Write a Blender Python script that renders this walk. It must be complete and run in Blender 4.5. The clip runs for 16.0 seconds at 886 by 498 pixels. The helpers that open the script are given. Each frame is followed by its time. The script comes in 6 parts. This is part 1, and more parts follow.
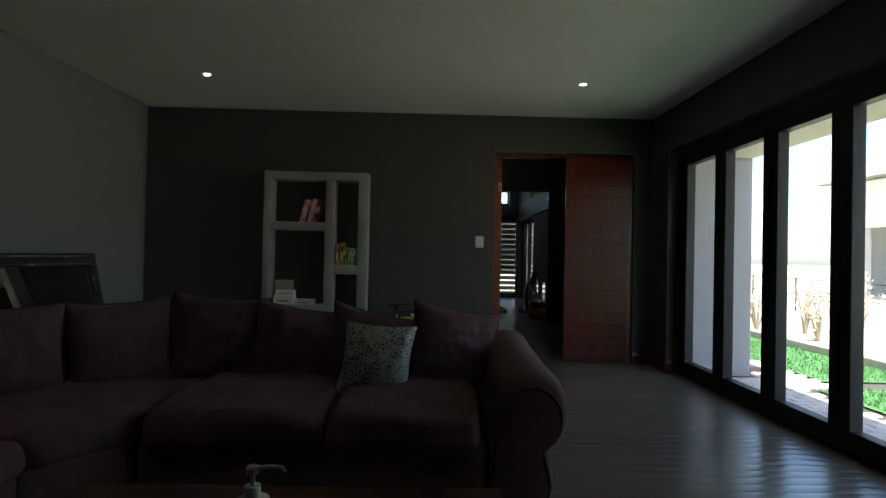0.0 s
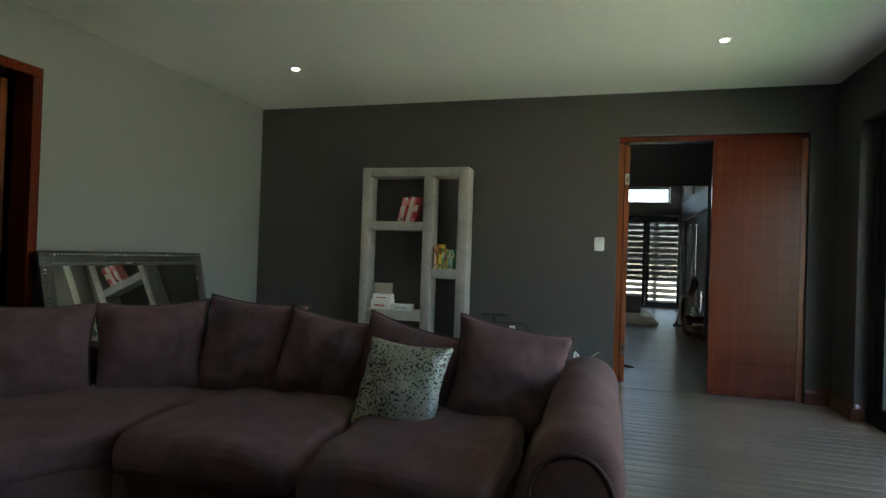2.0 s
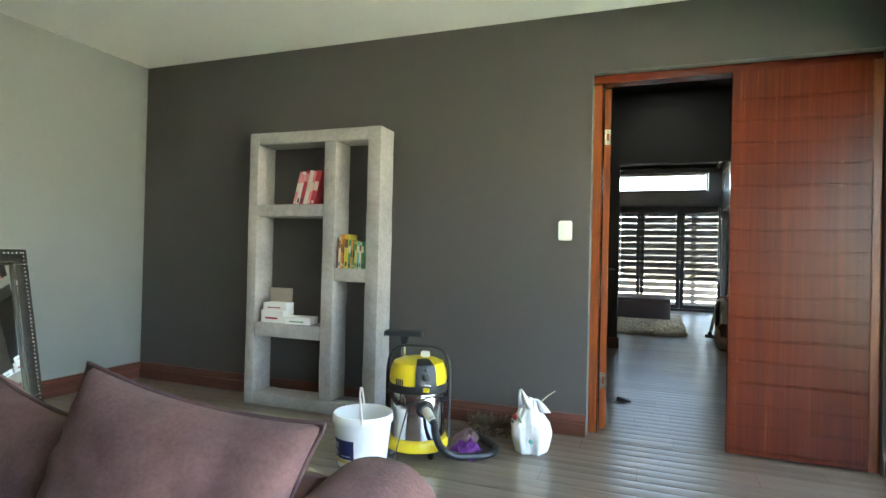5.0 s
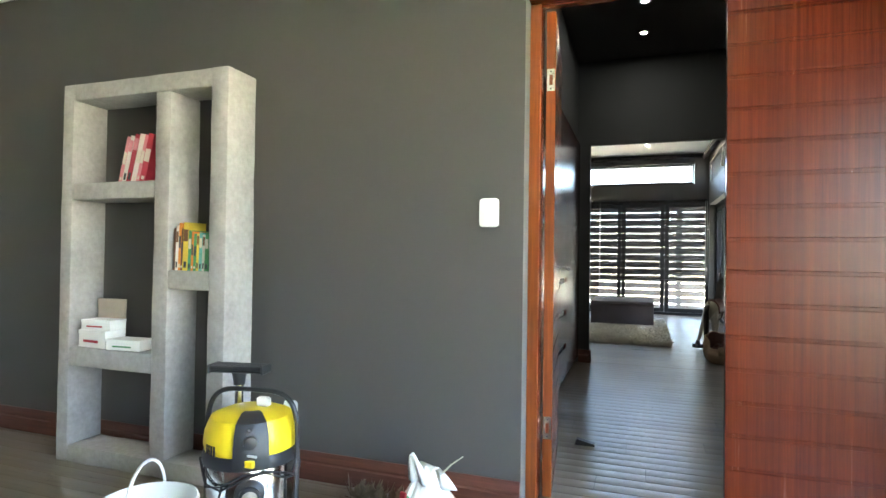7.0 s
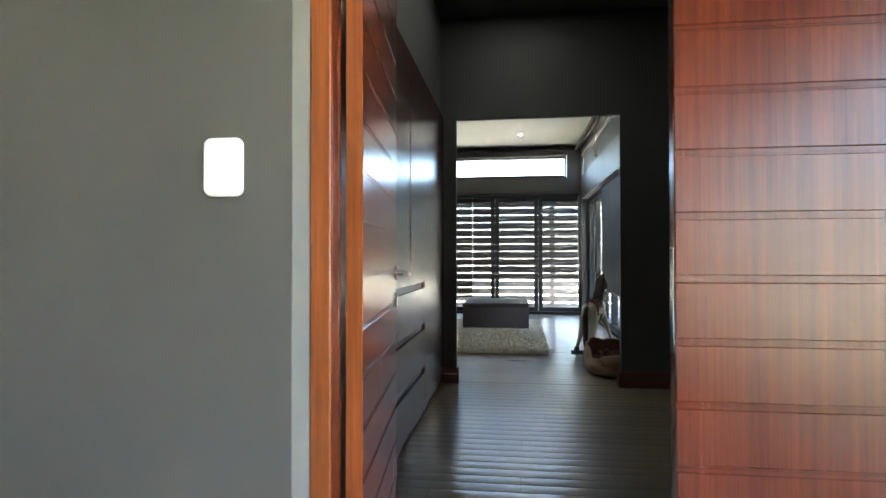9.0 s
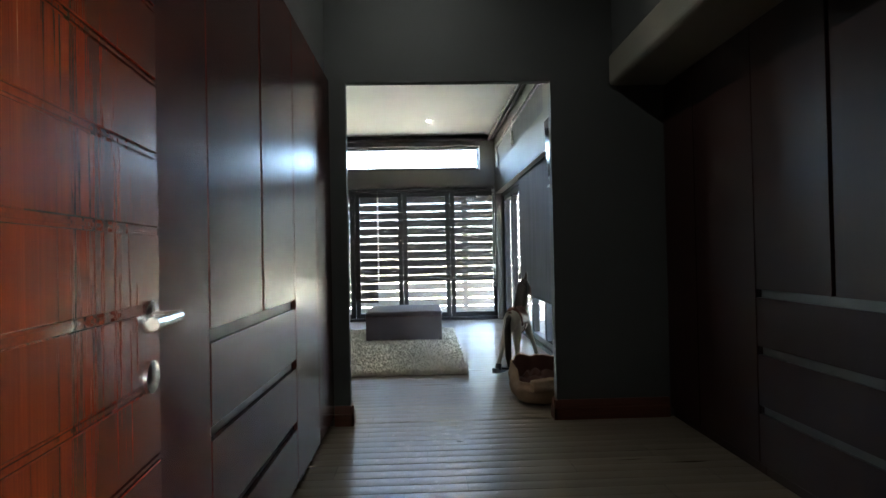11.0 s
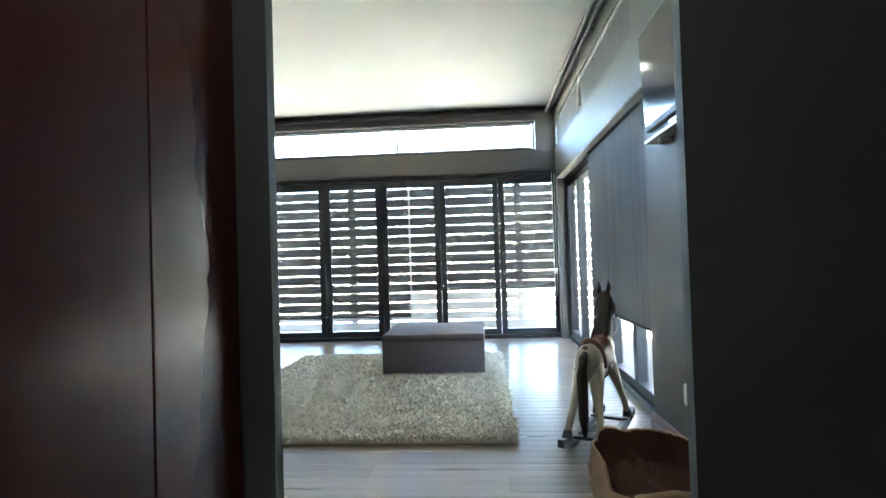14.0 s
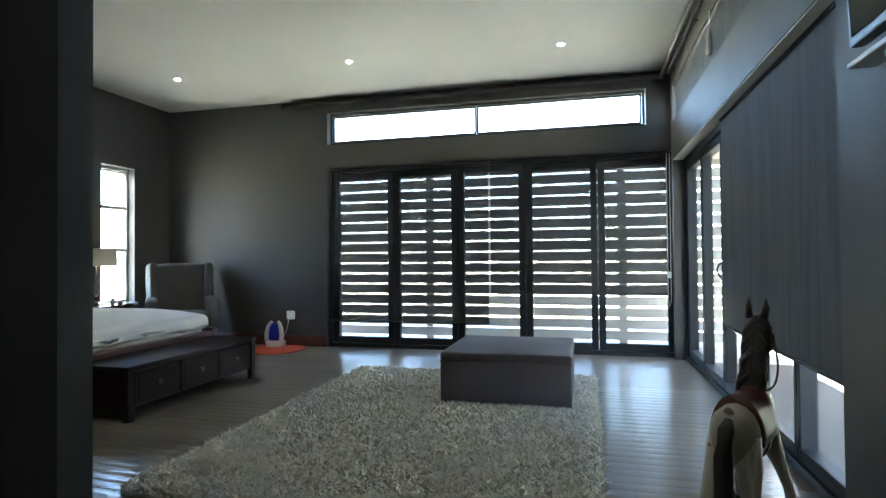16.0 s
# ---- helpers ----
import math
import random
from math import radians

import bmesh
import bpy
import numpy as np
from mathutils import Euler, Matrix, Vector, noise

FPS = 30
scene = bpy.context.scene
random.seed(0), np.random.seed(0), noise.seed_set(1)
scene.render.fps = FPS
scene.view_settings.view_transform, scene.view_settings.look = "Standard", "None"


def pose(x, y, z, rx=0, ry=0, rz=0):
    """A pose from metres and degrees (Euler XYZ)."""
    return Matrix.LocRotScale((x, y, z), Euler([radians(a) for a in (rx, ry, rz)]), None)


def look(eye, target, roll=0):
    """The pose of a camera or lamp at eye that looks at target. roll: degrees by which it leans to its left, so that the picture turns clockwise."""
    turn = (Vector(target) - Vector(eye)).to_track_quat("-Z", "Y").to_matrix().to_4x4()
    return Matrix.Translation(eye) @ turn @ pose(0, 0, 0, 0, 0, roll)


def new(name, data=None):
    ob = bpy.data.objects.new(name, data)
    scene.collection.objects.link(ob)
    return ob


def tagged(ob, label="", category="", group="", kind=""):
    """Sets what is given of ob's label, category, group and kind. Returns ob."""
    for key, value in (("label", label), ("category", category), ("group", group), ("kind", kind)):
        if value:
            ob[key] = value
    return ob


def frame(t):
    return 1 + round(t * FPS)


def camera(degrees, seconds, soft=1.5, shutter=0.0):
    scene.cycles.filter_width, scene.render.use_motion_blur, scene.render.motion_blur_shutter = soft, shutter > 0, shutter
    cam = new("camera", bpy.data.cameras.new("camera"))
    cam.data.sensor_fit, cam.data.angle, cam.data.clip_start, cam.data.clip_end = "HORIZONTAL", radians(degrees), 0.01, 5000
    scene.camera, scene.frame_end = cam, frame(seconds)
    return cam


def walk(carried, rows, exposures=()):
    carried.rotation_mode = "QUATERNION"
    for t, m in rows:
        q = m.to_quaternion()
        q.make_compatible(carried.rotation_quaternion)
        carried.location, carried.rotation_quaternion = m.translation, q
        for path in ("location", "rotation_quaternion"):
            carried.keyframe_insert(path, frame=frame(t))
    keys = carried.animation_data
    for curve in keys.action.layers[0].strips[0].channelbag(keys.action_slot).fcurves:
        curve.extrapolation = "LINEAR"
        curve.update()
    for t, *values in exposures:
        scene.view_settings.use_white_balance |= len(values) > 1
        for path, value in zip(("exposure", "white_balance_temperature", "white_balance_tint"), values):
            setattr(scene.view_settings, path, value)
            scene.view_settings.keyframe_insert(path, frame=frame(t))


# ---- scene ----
cam = camera(76.99, 16.0)
PATH = [
    (0.0, pose(-0.667, -5.905, 1.104, 90.71, -1.23, -1.02)),
    (0.5, pose(-0.554, -5.751, 1.098, 90.83, -1.49, 3.46)),
    (1.0, pose(-0.425, -5.594, 1.102, 90.83, -1.67, 7.78)),
    (1.5, pose(-0.261, -5.403, 1.116, 90.58, -1.80, 12.81)),
    (2.0, pose(-0.147, -5.200, 1.119, 90.57, -1.91, 15.97)),
    (2.5, pose(-0.034, -4.957, 1.118, 90.53, -1.88, 18.01)),
    (3.0, pose(0.058, -4.721, 1.115, 90.49, -1.73, 19.06)),
    (5.5, pose(0.368, -3.221, 1.089, 90.56, -1.27, 20.75)),
    (6.0, pose(0.388, -2.937, 1.080, 90.66, -1.12, 20.72)),
    (6.5, pose(0.419, -2.617, 1.074, 90.62, -1.00, 20.41)),
    (7.0, pose(0.436, -2.324, 1.068, 90.80, -0.80, 19.50)),
    (7.5, pose(0.444, -2.030, 1.058, 90.82, -0.60, 17.58)),
    (8.0, pose(0.462, -1.757, 1.054, 90.82, -0.50, 14.80)),
    (8.5, pose(0.450, -1.405, 1.060, 90.80, -0.22, 10.77)),
    (9.0, pose(0.430, -1.112, 1.070, 90.80, 0.08, 7.25)),
    (9.5, pose(0.433, -0.825, 1.074, 90.77, 0.32, 4.52)),
    (10.0, pose(0.438, -0.580, 1.084, 90.70, 0.62, 1.88)),
    (12.5, pose(0.532, 0.851, 1.110, 90.51, 1.50, -3.67)),
    (13.0, pose(0.599, 1.172, 1.094, 90.70, 1.92, -1.75)),
    (13.5, pose(0.651, 1.492, 1.094, 90.91, 1.84, 1.24)),
    (14.0, pose(0.648, 1.792, 1.085, 91.12, 1.72, 4.08)),
    (14.5, pose(0.674, 2.094, 1.078, 91.20, 1.36, 7.24)),
    (15.0, pose(0.703, 2.380, 1.095, 91.05, 0.93, 9.32)),
    (15.5, pose(0.751, 2.670, 1.095, 91.01, 0.34, 11.73)),
    (16.0, pose(0.742, 2.915, 1.095, 90.95, 0.50, 14.32)),
]
# seconds, stops, kelvin, tint
EXPOSURES = [(0.0, 1.7, 6200, 6), (0.5, 2.05, 6200, 5), (1.0, 2.5, 6200, 4), (1.5, 2.9, 6250, 2), (2.0, 3.3, 6350, 1), (3.0, 3.95, 6450, 1), (5.5, 5.0, 6450, 6), (7.0, 5.25, 6400, 8), (8.5, 5.3, 6350, 7), (9.5, 5.15, 6300, 8), (10.0, 5.05, 6250, 8), (12.5, 6.3, 5900, 3), (13.5, 6.45, 5900, 3), (14.5, 5.95, 5850, 3), (16.0, 5.1, 5850, 2)]
walk(cam, PATH, EXPOSURES)

# ---- light ----
SUN_EL, SUN_AZ = 66.0, 266.0          # degrees; azimuth of the sun counted from +x towards +y
world = bpy.data.worlds.new("daylight")
scene.world = world
world.use_nodes = True
wn = world.node_tree
sky = wn.nodes.new("ShaderNodeTexSky")
sky.sky_type = "NISHITA"
sky.sun_disc = False
sky.sun_elevation = radians(SUN_EL)
sky.sun_rotation = radians(90 - SUN_AZ)
sky.air_density, sky.dust_density, sky.ozone_density = 1.0, 1.5, 1.0
wn.links.new(sky.outputs[0], wn.nodes["Background"].inputs["Color"])
wn.nodes["Background"].inputs["Strength"].default_value = 0.15
sun = new("sun", bpy.data.lights.new("sun", "SUN"))
sun.data.energy, sun.data.angle, sun.data.color = 5.0, radians(0.5), (1.0, 0.95, 0.88)
sun_way = Vector((math.cos(radians(SUN_AZ)) * math.cos(radians(SUN_EL)), math.sin(radians(SUN_AZ)) * math.cos(radians(SUN_EL)), math.sin(radians(SUN_EL))))
sun.matrix_basis = look(sun_way * 60, (0, 0, 0))


# ---- materials ----
def material(name):
    m = bpy.data.materials.new(name)
    m.use_nodes = True
    nt = m.node_tree
    return m, nt, nt.nodes["Principled BSDF"]


def node(nt, kind, **values):
    n = nt.nodes.new(kind)
    for key, value in values.items():
        n.inputs[key].default_value = value
    return n


def coords(nt, scale=(1, 1, 1), rotation=(0, 0, 0)):
    """World-sized coordinates of a mesh, stretched."""
    geo = nt.nodes.new("ShaderNodeNewGeometry")
    mp = nt.nodes.new("ShaderNodeMapping")
    mp.inputs["Scale"].default_value = scale
    mp.inputs["Rotation"].default_value = rotation
    nt.links.new(geo.outputs["Position"], mp.inputs["Vector"])
    return mp.outputs["Vector"]


def ramp(nt, fac, stops):
    r = nt.nodes.new("ShaderNodeValToRGB")
    els = r.color_ramp.elements
    while len(els) < len(stops):
        els.new(0.5)
    for e, (p, c) in zip(els, stops):
        e.position, e.color = p, (*c, 1)
    nt.links.new(fac, r.inputs["Fac"])
    return r.outputs["Color"]


def shade(c, k):
    return tuple(min(1.0, v * k) for v in c)


def mottled(name, color, rough=0.6, var=0.12, scale=3.0, fine=60.0, bump=0.1, dist=0.002, metal=0.0, stretch=(1, 1, 1), spec=0.5, sheen=0.0, coat=0.0, gloss_var=0.1):
    """A surface of one colour with broad stains and fine grain."""
    m, nt, b = material(name)
    v = coords(nt, stretch)
    big = node(nt, "ShaderNodeTexNoise", Scale=scale, Detail=6.0, Roughness=0.6)
    small = node(nt, "ShaderNodeTexNoise", Scale=fine, Detail=4.0, Roughness=0.6)
    mix = node(nt, "ShaderNodeMath")
    mix.operation = "MULTIPLY_ADD"
    mix.inputs[1].default_value = 0.4
    nt.links.new(v, big.inputs["Vector"])
    nt.links.new(v, small.inputs["Vector"])
    nt.links.new(small.outputs["Fac"], mix.inputs[0])
    half = node(nt, "ShaderNodeMath")
    half.operation = "MULTIPLY"
    half.inputs[1].default_value = 0.6
    nt.links.new(big.outputs["Fac"], half.inputs[0])
    nt.links.new(half.outputs[0], mix.inputs[2])
    nt.links.new(ramp(nt, mix.outputs[0], [(0.3, shade(color, 1 - var)), (0.7, shade(color, 1 + var))]), b.inputs["Base Color"])
    b.inputs["Roughness"].default_value = rough
    b.inputs["Metallic"].default_value = metal
    b.inputs["Specular IOR Level"].default_value = spec
    b.inputs["Sheen Weight"].default_value = sheen
    b.inputs["Coat Weight"].default_value = coat
    b.inputs["Coat Roughness"].default_value = 0.15
    rr = node(nt, "ShaderNodeMapRange")
    rr.inputs["To Min"].default_value, rr.inputs["To Max"].default_value = max(0.02, rough - gloss_var), min(1, rough + gloss_var)
    nt.links.new(big.outputs["Fac"], rr.inputs["Value"])
    nt.links.new(rr.outputs[0], b.inputs["Roughness"])
    if bump:
        bp = node(nt, "ShaderNodeBump", Strength=bump, Distance=dist)
        nt.links.new(mix.outputs[0], bp.inputs["Height"])
        nt.links.new(bp.outputs[0], b.inputs["Normal"])
    return m


def timber(name, dark, light, along="x", rough=0.35, grain=9.0, coat=0.0, vary=0.0, bump=0.12, gloss_var=0.08):
    """Wood with grain along one axis; vary: how far pieces differ among themselves."""
    m, nt, b = material(name)
    s = {"x": (0.4, grain, grain), "y": (grain, 0.4, grain), "z": (grain, grain, 0.4)}[along]
    v = coords(nt, s)
    if vary:
        info = nt.nodes.new("ShaderNodeObjectInfo")
    n1 = node(nt, "ShaderNodeTexNoise", Scale=2.2, Detail=8.0, Roughness=0.65, Distortion=0.15)
    n2 = node(nt, "ShaderNodeTexNoise", Scale=14.0, Detail=4.0, Roughness=0.7)
    nt.links.new(v, n1.inputs["Vector"])
    nt.links.new(v, n2.inputs["Vector"])
    mix = nt.nodes.new("ShaderNodeMix")
    mix.inputs["Factor"].default_value = 0.35
    nt.links.new(n1.outputs["Fac"], mix.inputs["A"])
    nt.links.new(n2.outputs["Fac"], mix.inputs["B"])
    mid = tuple((a + c) / 2 for a, c in zip(dark, light))
    col = ramp(nt, mix.outputs["Result"], [(0.32, dark), (0.5, mid), (0.66, light)])
    if vary:
        hsv = nt.nodes.new("ShaderNodeHueSaturation")
        mr = node(nt, "ShaderNodeMapRange")
        mr.inputs["To Min"].default_value, mr.inputs["To Max"].default_value = 1 - vary, 1 + vary
        nt.links.new(info.outputs["Random"], mr.inputs["Value"])
        nt.links.new(mr.outputs[0], hsv.inputs["Value"])
        nt.links.new(col, hsv.inputs["Color"])
        col = hsv.outputs["Color"]
    nt.links.new(col, b.inputs["Base Color"])
    rr = node(nt, "ShaderNodeMapRange")
    rr.inputs["To Min"].default_value, rr.inputs["To Max"].default_value = max(0.02, rough - gloss_var), rough + gloss_var
    nt.links.new(n1.outputs["Fac"], rr.inputs["Value"])
    nt.links.new(rr.outputs[0], b.inputs["Roughness"])
    b.inputs["Coat Weight"].default_value = coat
    b.inputs["Coat Roughness"].default_value = 0.17
    if bump:
        bp = node(nt, "ShaderNodeBump", Strength=bump, Distance=0.003)
        nt.links.new(mix.outputs["Result"], bp.inputs["Height"])
        nt.links.new(bp.outputs[0], b.inputs["Normal"])
    return m


def glass_material():
    m, nt, b = material("window_glass")
    out = nt.nodes["Material Output"]
    tr = nt.nodes.new("ShaderNodeBsdfTransparent")
    gl = nt.nodes.new("ShaderNodeBsdfGlossy")
    gl.inputs["Roughness"].default_value = 0.02
    lw = nt.nodes.new("ShaderNodeLayerWeight")
    pw = nt.nodes.new("ShaderNodeMath")
    pw.operation = "POWER"
    pw.inputs[1].default_value = 5.0
    fr = nt.nodes.new("ShaderNodeMath")
    fr.operation = "MULTIPLY_ADD"
    fr.inputs[1].default_value, fr.inputs[2].default_value = 0.7, 0.03
    nt.links.new(lw.outputs["Facing"], pw.inputs[0])
    nt.links.new(pw.outputs[0], fr.inputs[0])
    mx = nt.nodes.new("ShaderNodeMixShader")
    nt.links.new(fr.outputs[0], mx.inputs[0])
    nt.links.new(tr.outputs[0], mx.inputs[1])
    nt.links.new(gl.outputs[0], mx.inputs[2])
    nt.links.new(mx.outputs[0], out.inputs["Surface"])
    return m


def screen_fabric(name, color, open_part):
    """Woven sunscreen cloth, part of which is open holes."""
    m, nt, b = material(name)
    out = nt.nodes["Material Output"]
    tr = nt.nodes.new("ShaderNodeBsdfTransparent")
    mx = nt.nodes.new("ShaderNodeMixShader")
    mx.inputs[0].default_value = open_part
    wv = node(nt, "ShaderNodeTexNoise", Scale=5.0, Detail=3.0)
    nt.links.new(coords(nt, (4, 4, 0.25)), wv.inputs["Vector"])
    nt.links.new(ramp(nt, wv.outputs["Fac"], [(0.35, shade(color, 0.85)), (0.65, shade(color, 1.15))]), b.inputs["Base Color"])
    b.inputs["Roughness"].default_value = 0.85
    nt.links.new(b.outputs[0], mx.inputs[1])
    nt.links.new(tr.outputs[0], mx.inputs[2])
    nt.links.new(mx.outputs[0], out.inputs["Surface"])
    return m


def glowing(name, color, strength):
    m, nt, b = material(name)
    b.inputs["Base Color"].default_value = (*color, 1)
    b.inputs["Emission Color"].default_value = (*color, 1)
    b.inputs["Emission Strength"].default_value = strength
    return m


CHARCOAL = mottled("charcoal_wall_paint", (0.075, 0.070, 0.064), 0.6, 0.05, 1.5, 180, 0.05, 0.0015)
SAGE = mottled("pale_grey_wall_paint", (0.235, 0.248, 0.236), 0.6, 0.04, 1.5, 180, 0.05, 0.0015)
PASSAGE = mottled("dark_passage_paint", (0.067, 0.072, 0.070), 0.7, 0.05, 1.5, 180, 0.05, 0.0015)
CEILING = mottled("white_ceiling_paint", (0.84, 0.84, 0.81), 0.8, 0.03, 1.0, 120, 0.03, 0.001)
CREAM = mottled("cream_plaster", (0.57, 0.54, 0.47), 0.75, 0.06, 1.2, 90, 0.15, 0.003)
SKIRT = timber("mahogany_skirting", (0.055, 0.018, 0.012), (0.15, 0.05, 0.03), "x", 0.35, 9, 0.2)
SKIRT_Y = timber("mahogany_skirting_along", (0.055, 0.018, 0.012), (0.15, 0.05, 0.03), "y", 0.35, 9, 0.2)
DOORWOOD = timber("mahogany_door", (0.058, 0.0074, 0.0025), (0.140, 0.0225, 0.0056), "z", 0.27, 26, 0.0, 0, 0, 0.012)
HEADWOOD = timber("mahogany_door_head", (0.058, 0.0074, 0.0025), (0.140, 0.0225, 0.0056), "x", 0.27, 26, 0.0, 0, 0, 0.012)
for wood in (DOORWOOD, HEADWOOD):
    wood.node_tree.nodes["Principled BSDF"].inputs["Specular IOR Level"].default_value = 0.36
FRAMEWOOD = timber("orange_mahogany_frame", (0.095, 0.018, 0.004), (0.31, 0.078, 0.012), "z", 0.35, 16, 0.1, 0, 0.03)
CUPBOARD = mottled("dark_cupboard_wood", (0.056, 0.0145, 0.0100), 0.26, 0.14, 1.2, 8, 0, 0.001, stretch=(1, 1, 0.4), spec=0.26, gloss_var=0.02)
RECESS = mottled("brushed_recess", (0.14, 0.14, 0.135), 0.4, 0.1, 5, 200, 0.05, 0.001, 0.8)
PLANK = timber("grey_washed_plank", (0.128, 0.104, 0.077), (0.232, 0.196, 0.150), "x", 0.30, 7, 0.45, 0.17, 0.006)
JOINT = mottled("floor_joint", (0.05, 0.045, 0.04), 0.7, 0.1)
CONCRETE = mottled("skimmed_concrete", (0.345, 0.327, 0.308), 0.78, 0.26, 4.0, 38, 0.3, 0.003)
ALU = mottled("charcoal_aluminium", (0.016, 0.016, 0.018), 0.5, 0.1, 6, 150, 0.05, 0.0008, 0.0, spec=0.3)
GLASS = glass_material()
BLIND = screen_fabric("sunscreen_blind", (0.020, 0.020, 0.022), 0.12)
BLIND_DENSE = screen_fabric("dense_blind", (0.085, 0.088, 0.10), 0.0)
SLAT = mottled("pale_slat", (0.36, 0.335, 0.29), 0.55, 0.06, 4, 80, 0.05, 0.001)
PURPLE = mottled("plum_brown_suede", (0.158, 0.090, 0.091), 0.95, 0.34, 9.0, 120, 0.6, 0.004, spec=0.25, sheen=0.04)
PIPING = mottled("dark_plum_piping", (0.085, 0.046, 0.05), 0.8, 0.1, 8, 200)
OTTO = mottled("taupe_upholstery", (0.080, 0.066, 0.075), 0.85, 0.15, 5.0, 220, 0.25, 0.002, sheen=0.2)
WHITE_PL = mottled("white_plastic", (0.78, 0.78, 0.76), 0.35, 0.03, 3, 60, 0.02, 0.001)
CHROME = mottled("satin_chrome", (0.70, 0.69, 0.66), 0.25, 0.06, 5, 80, 0.02, 0.0005, 1.0)
STEEL = mottled("polished_steel", (0.62, 0.62, 0.62), 0.16, 0.08, 3, 60, 0.02, 0.001, 1.0)
YELLOW = mottled("yellow_plastic", (0.75, 0.56, 0.02), 0.35, 0.05, 4, 60, 0.02, 0.001)
BLACK = mottled("black_plastic", (0.022, 0.022, 0.024), 0.42, 0.15, 6, 120, 0.05, 0.001)
LAMP = glowing("downlight_lens", (1.0, 0.95, 0.85), 14.0)


# ---- building helpers ----
def wm(ob):
    return wm(ob.parent) @ ob.matrix_basis if ob.parent else ob.matrix_basis.copy()


def thing(name, x, y, z, label, category, group="", kind="", turn=0.0):
    e = new(name)
    e.empty_display_size = 0.1
    e.matrix_basis = pose(x, y, z, 0, 0, turn)
    return tagged(e, label, category, group, kind)


def part(name, bm, mat, parent=None, label="", smooth=False, local=False):
    """One mesh object from a bmesh in world coordinates (local: in its parent's)."""
    if parent is not None and not local:
        bm.transform(wm(parent).inverted())
    me = bpy.data.meshes.new(name)
    bm.normal_update()
    bm.to_mesh(me)
    bm.free()
    for m in mat if isinstance(mat, (list, tuple)) else [mat]:
        me.materials.append(m)
    if smooth:
        for p in me.polygons:
            p.use_smooth = True
        if smooth != "all":
            me.set_sharp_from_angle(angle=radians(35))
    ob = new(name, me)
    if parent is not None:
        ob.parent = parent
    return tagged(ob, label)


def box(x0, x1, y0, y1, z0, z1, bevel=0.0, seg=1, bm=None):
    """A box, its edges rounded; joined into bm if given."""
    b = bmesh.new()
    bmesh.ops.create_cube(b, size=1.0)
    bmesh.ops.transform(b, verts=b.verts, matrix=Matrix.LocRotScale(((x0 + x1) / 2, (y0 + y1) / 2, (z0 + z1) / 2), None, (x1 - x0, y1 - y0, z1 - z0)))
    if bevel:
        bmesh.ops.bevel(b, geom=b.edges[:], offset=bevel, segments=seg, affect="EDGES", profile=0.5)
    return joined(bm, b)


def joined(bm, b):
    if bm is None:
        return b
    me = bpy.data.meshes.new("tmp")
    b.to_mesh(me)
    b.free()
    bm.from_mesh(me)
    bpy.data.meshes.remove(me)
    return bm


def turned(b, m):
    bmesh.ops.transform(b, verts=b.verts, matrix=m)
    return b


def loft(rings, closed_ends=True, bm=None, around=False):
    """A skin over rings of equal count of points."""
    b = bmesh.new()
    vs = [[b.verts.new(p) for p in r] for r in rings]
    n = len(vs[0])
    pairs = list(zip(vs, vs[1:])) + ([(vs[-1], vs[0])] if around else [])
    for r0, r1 in pairs:
        for i in range(n):
            j = (i + 1) % n
            b.faces.new((r0[i], r0[j], r1[j], r1[i]))
    if closed_ends and not around:
        b.faces.new(vs[0][::-1])
        b.faces.new(vs[-1])
    bmesh.ops.recalc_face_normals(b, faces=b.faces[:])
    return joined(bm, b)


def lathe(profile, x, y, z, n=24, bm=None):
    """A turned shape from (radius, height) pairs."""
    rings = [[(x + r * math.cos(2 * math.pi * i / n), y + r * math.sin(2 * math.pi * i / n), z + h) for i in range(n)] for r, h in profile]
    return loft(rings, True, bm)


def tube(points, radius, n=8, bm=None, around=False):
    """A round bar along points; radius may be a list."""
    pts = [Vector(p) for p in points]
    rings = []
    up = Vector((0.13, 0.21, 0.97)).normalized()
    for i, p in enumerate(pts):
        if around:
            d = pts[(i + 1) % len(pts)] - pts[i - 1]
        else:
            d = pts[min(i + 1, len(pts) - 1)] - pts[max(i - 1, 0)]
        d.normalize()
        a = d.cross(up)
        if a.length < 0.05:
            a = d.cross(Vector((1, 0, 0)))
        a.normalize()
        c = d.cross(a)
        r = radius[i] if isinstance(radius, (list, tuple)) else radius
        rings.append([p + a * (r * math.cos(2 * math.pi * k / n)) + c * (r * math.sin(2 * math.pi * k / n)) for k in range(n)])
    return loft(rings, True, bm, around)


def arc(p0, p1, p2, n=8):
    """Points on a smooth bend from p0 by p1 to p2."""
    a, b, c = Vector(p0), Vector(p1), Vector(p2)
    return [a * (1 - t) ** 2 + b * 2 * t * (1 - t) + c * t * t for t in [i / n for i in range(n + 1)]]


def prism(outline, y0, y1, bm=None):
    """An outline in x and z, drawn out along y."""
    return loft([[(x, y0, z) for x, z in outline], [(x, y1, z) for x, z in outline]], True, bm)


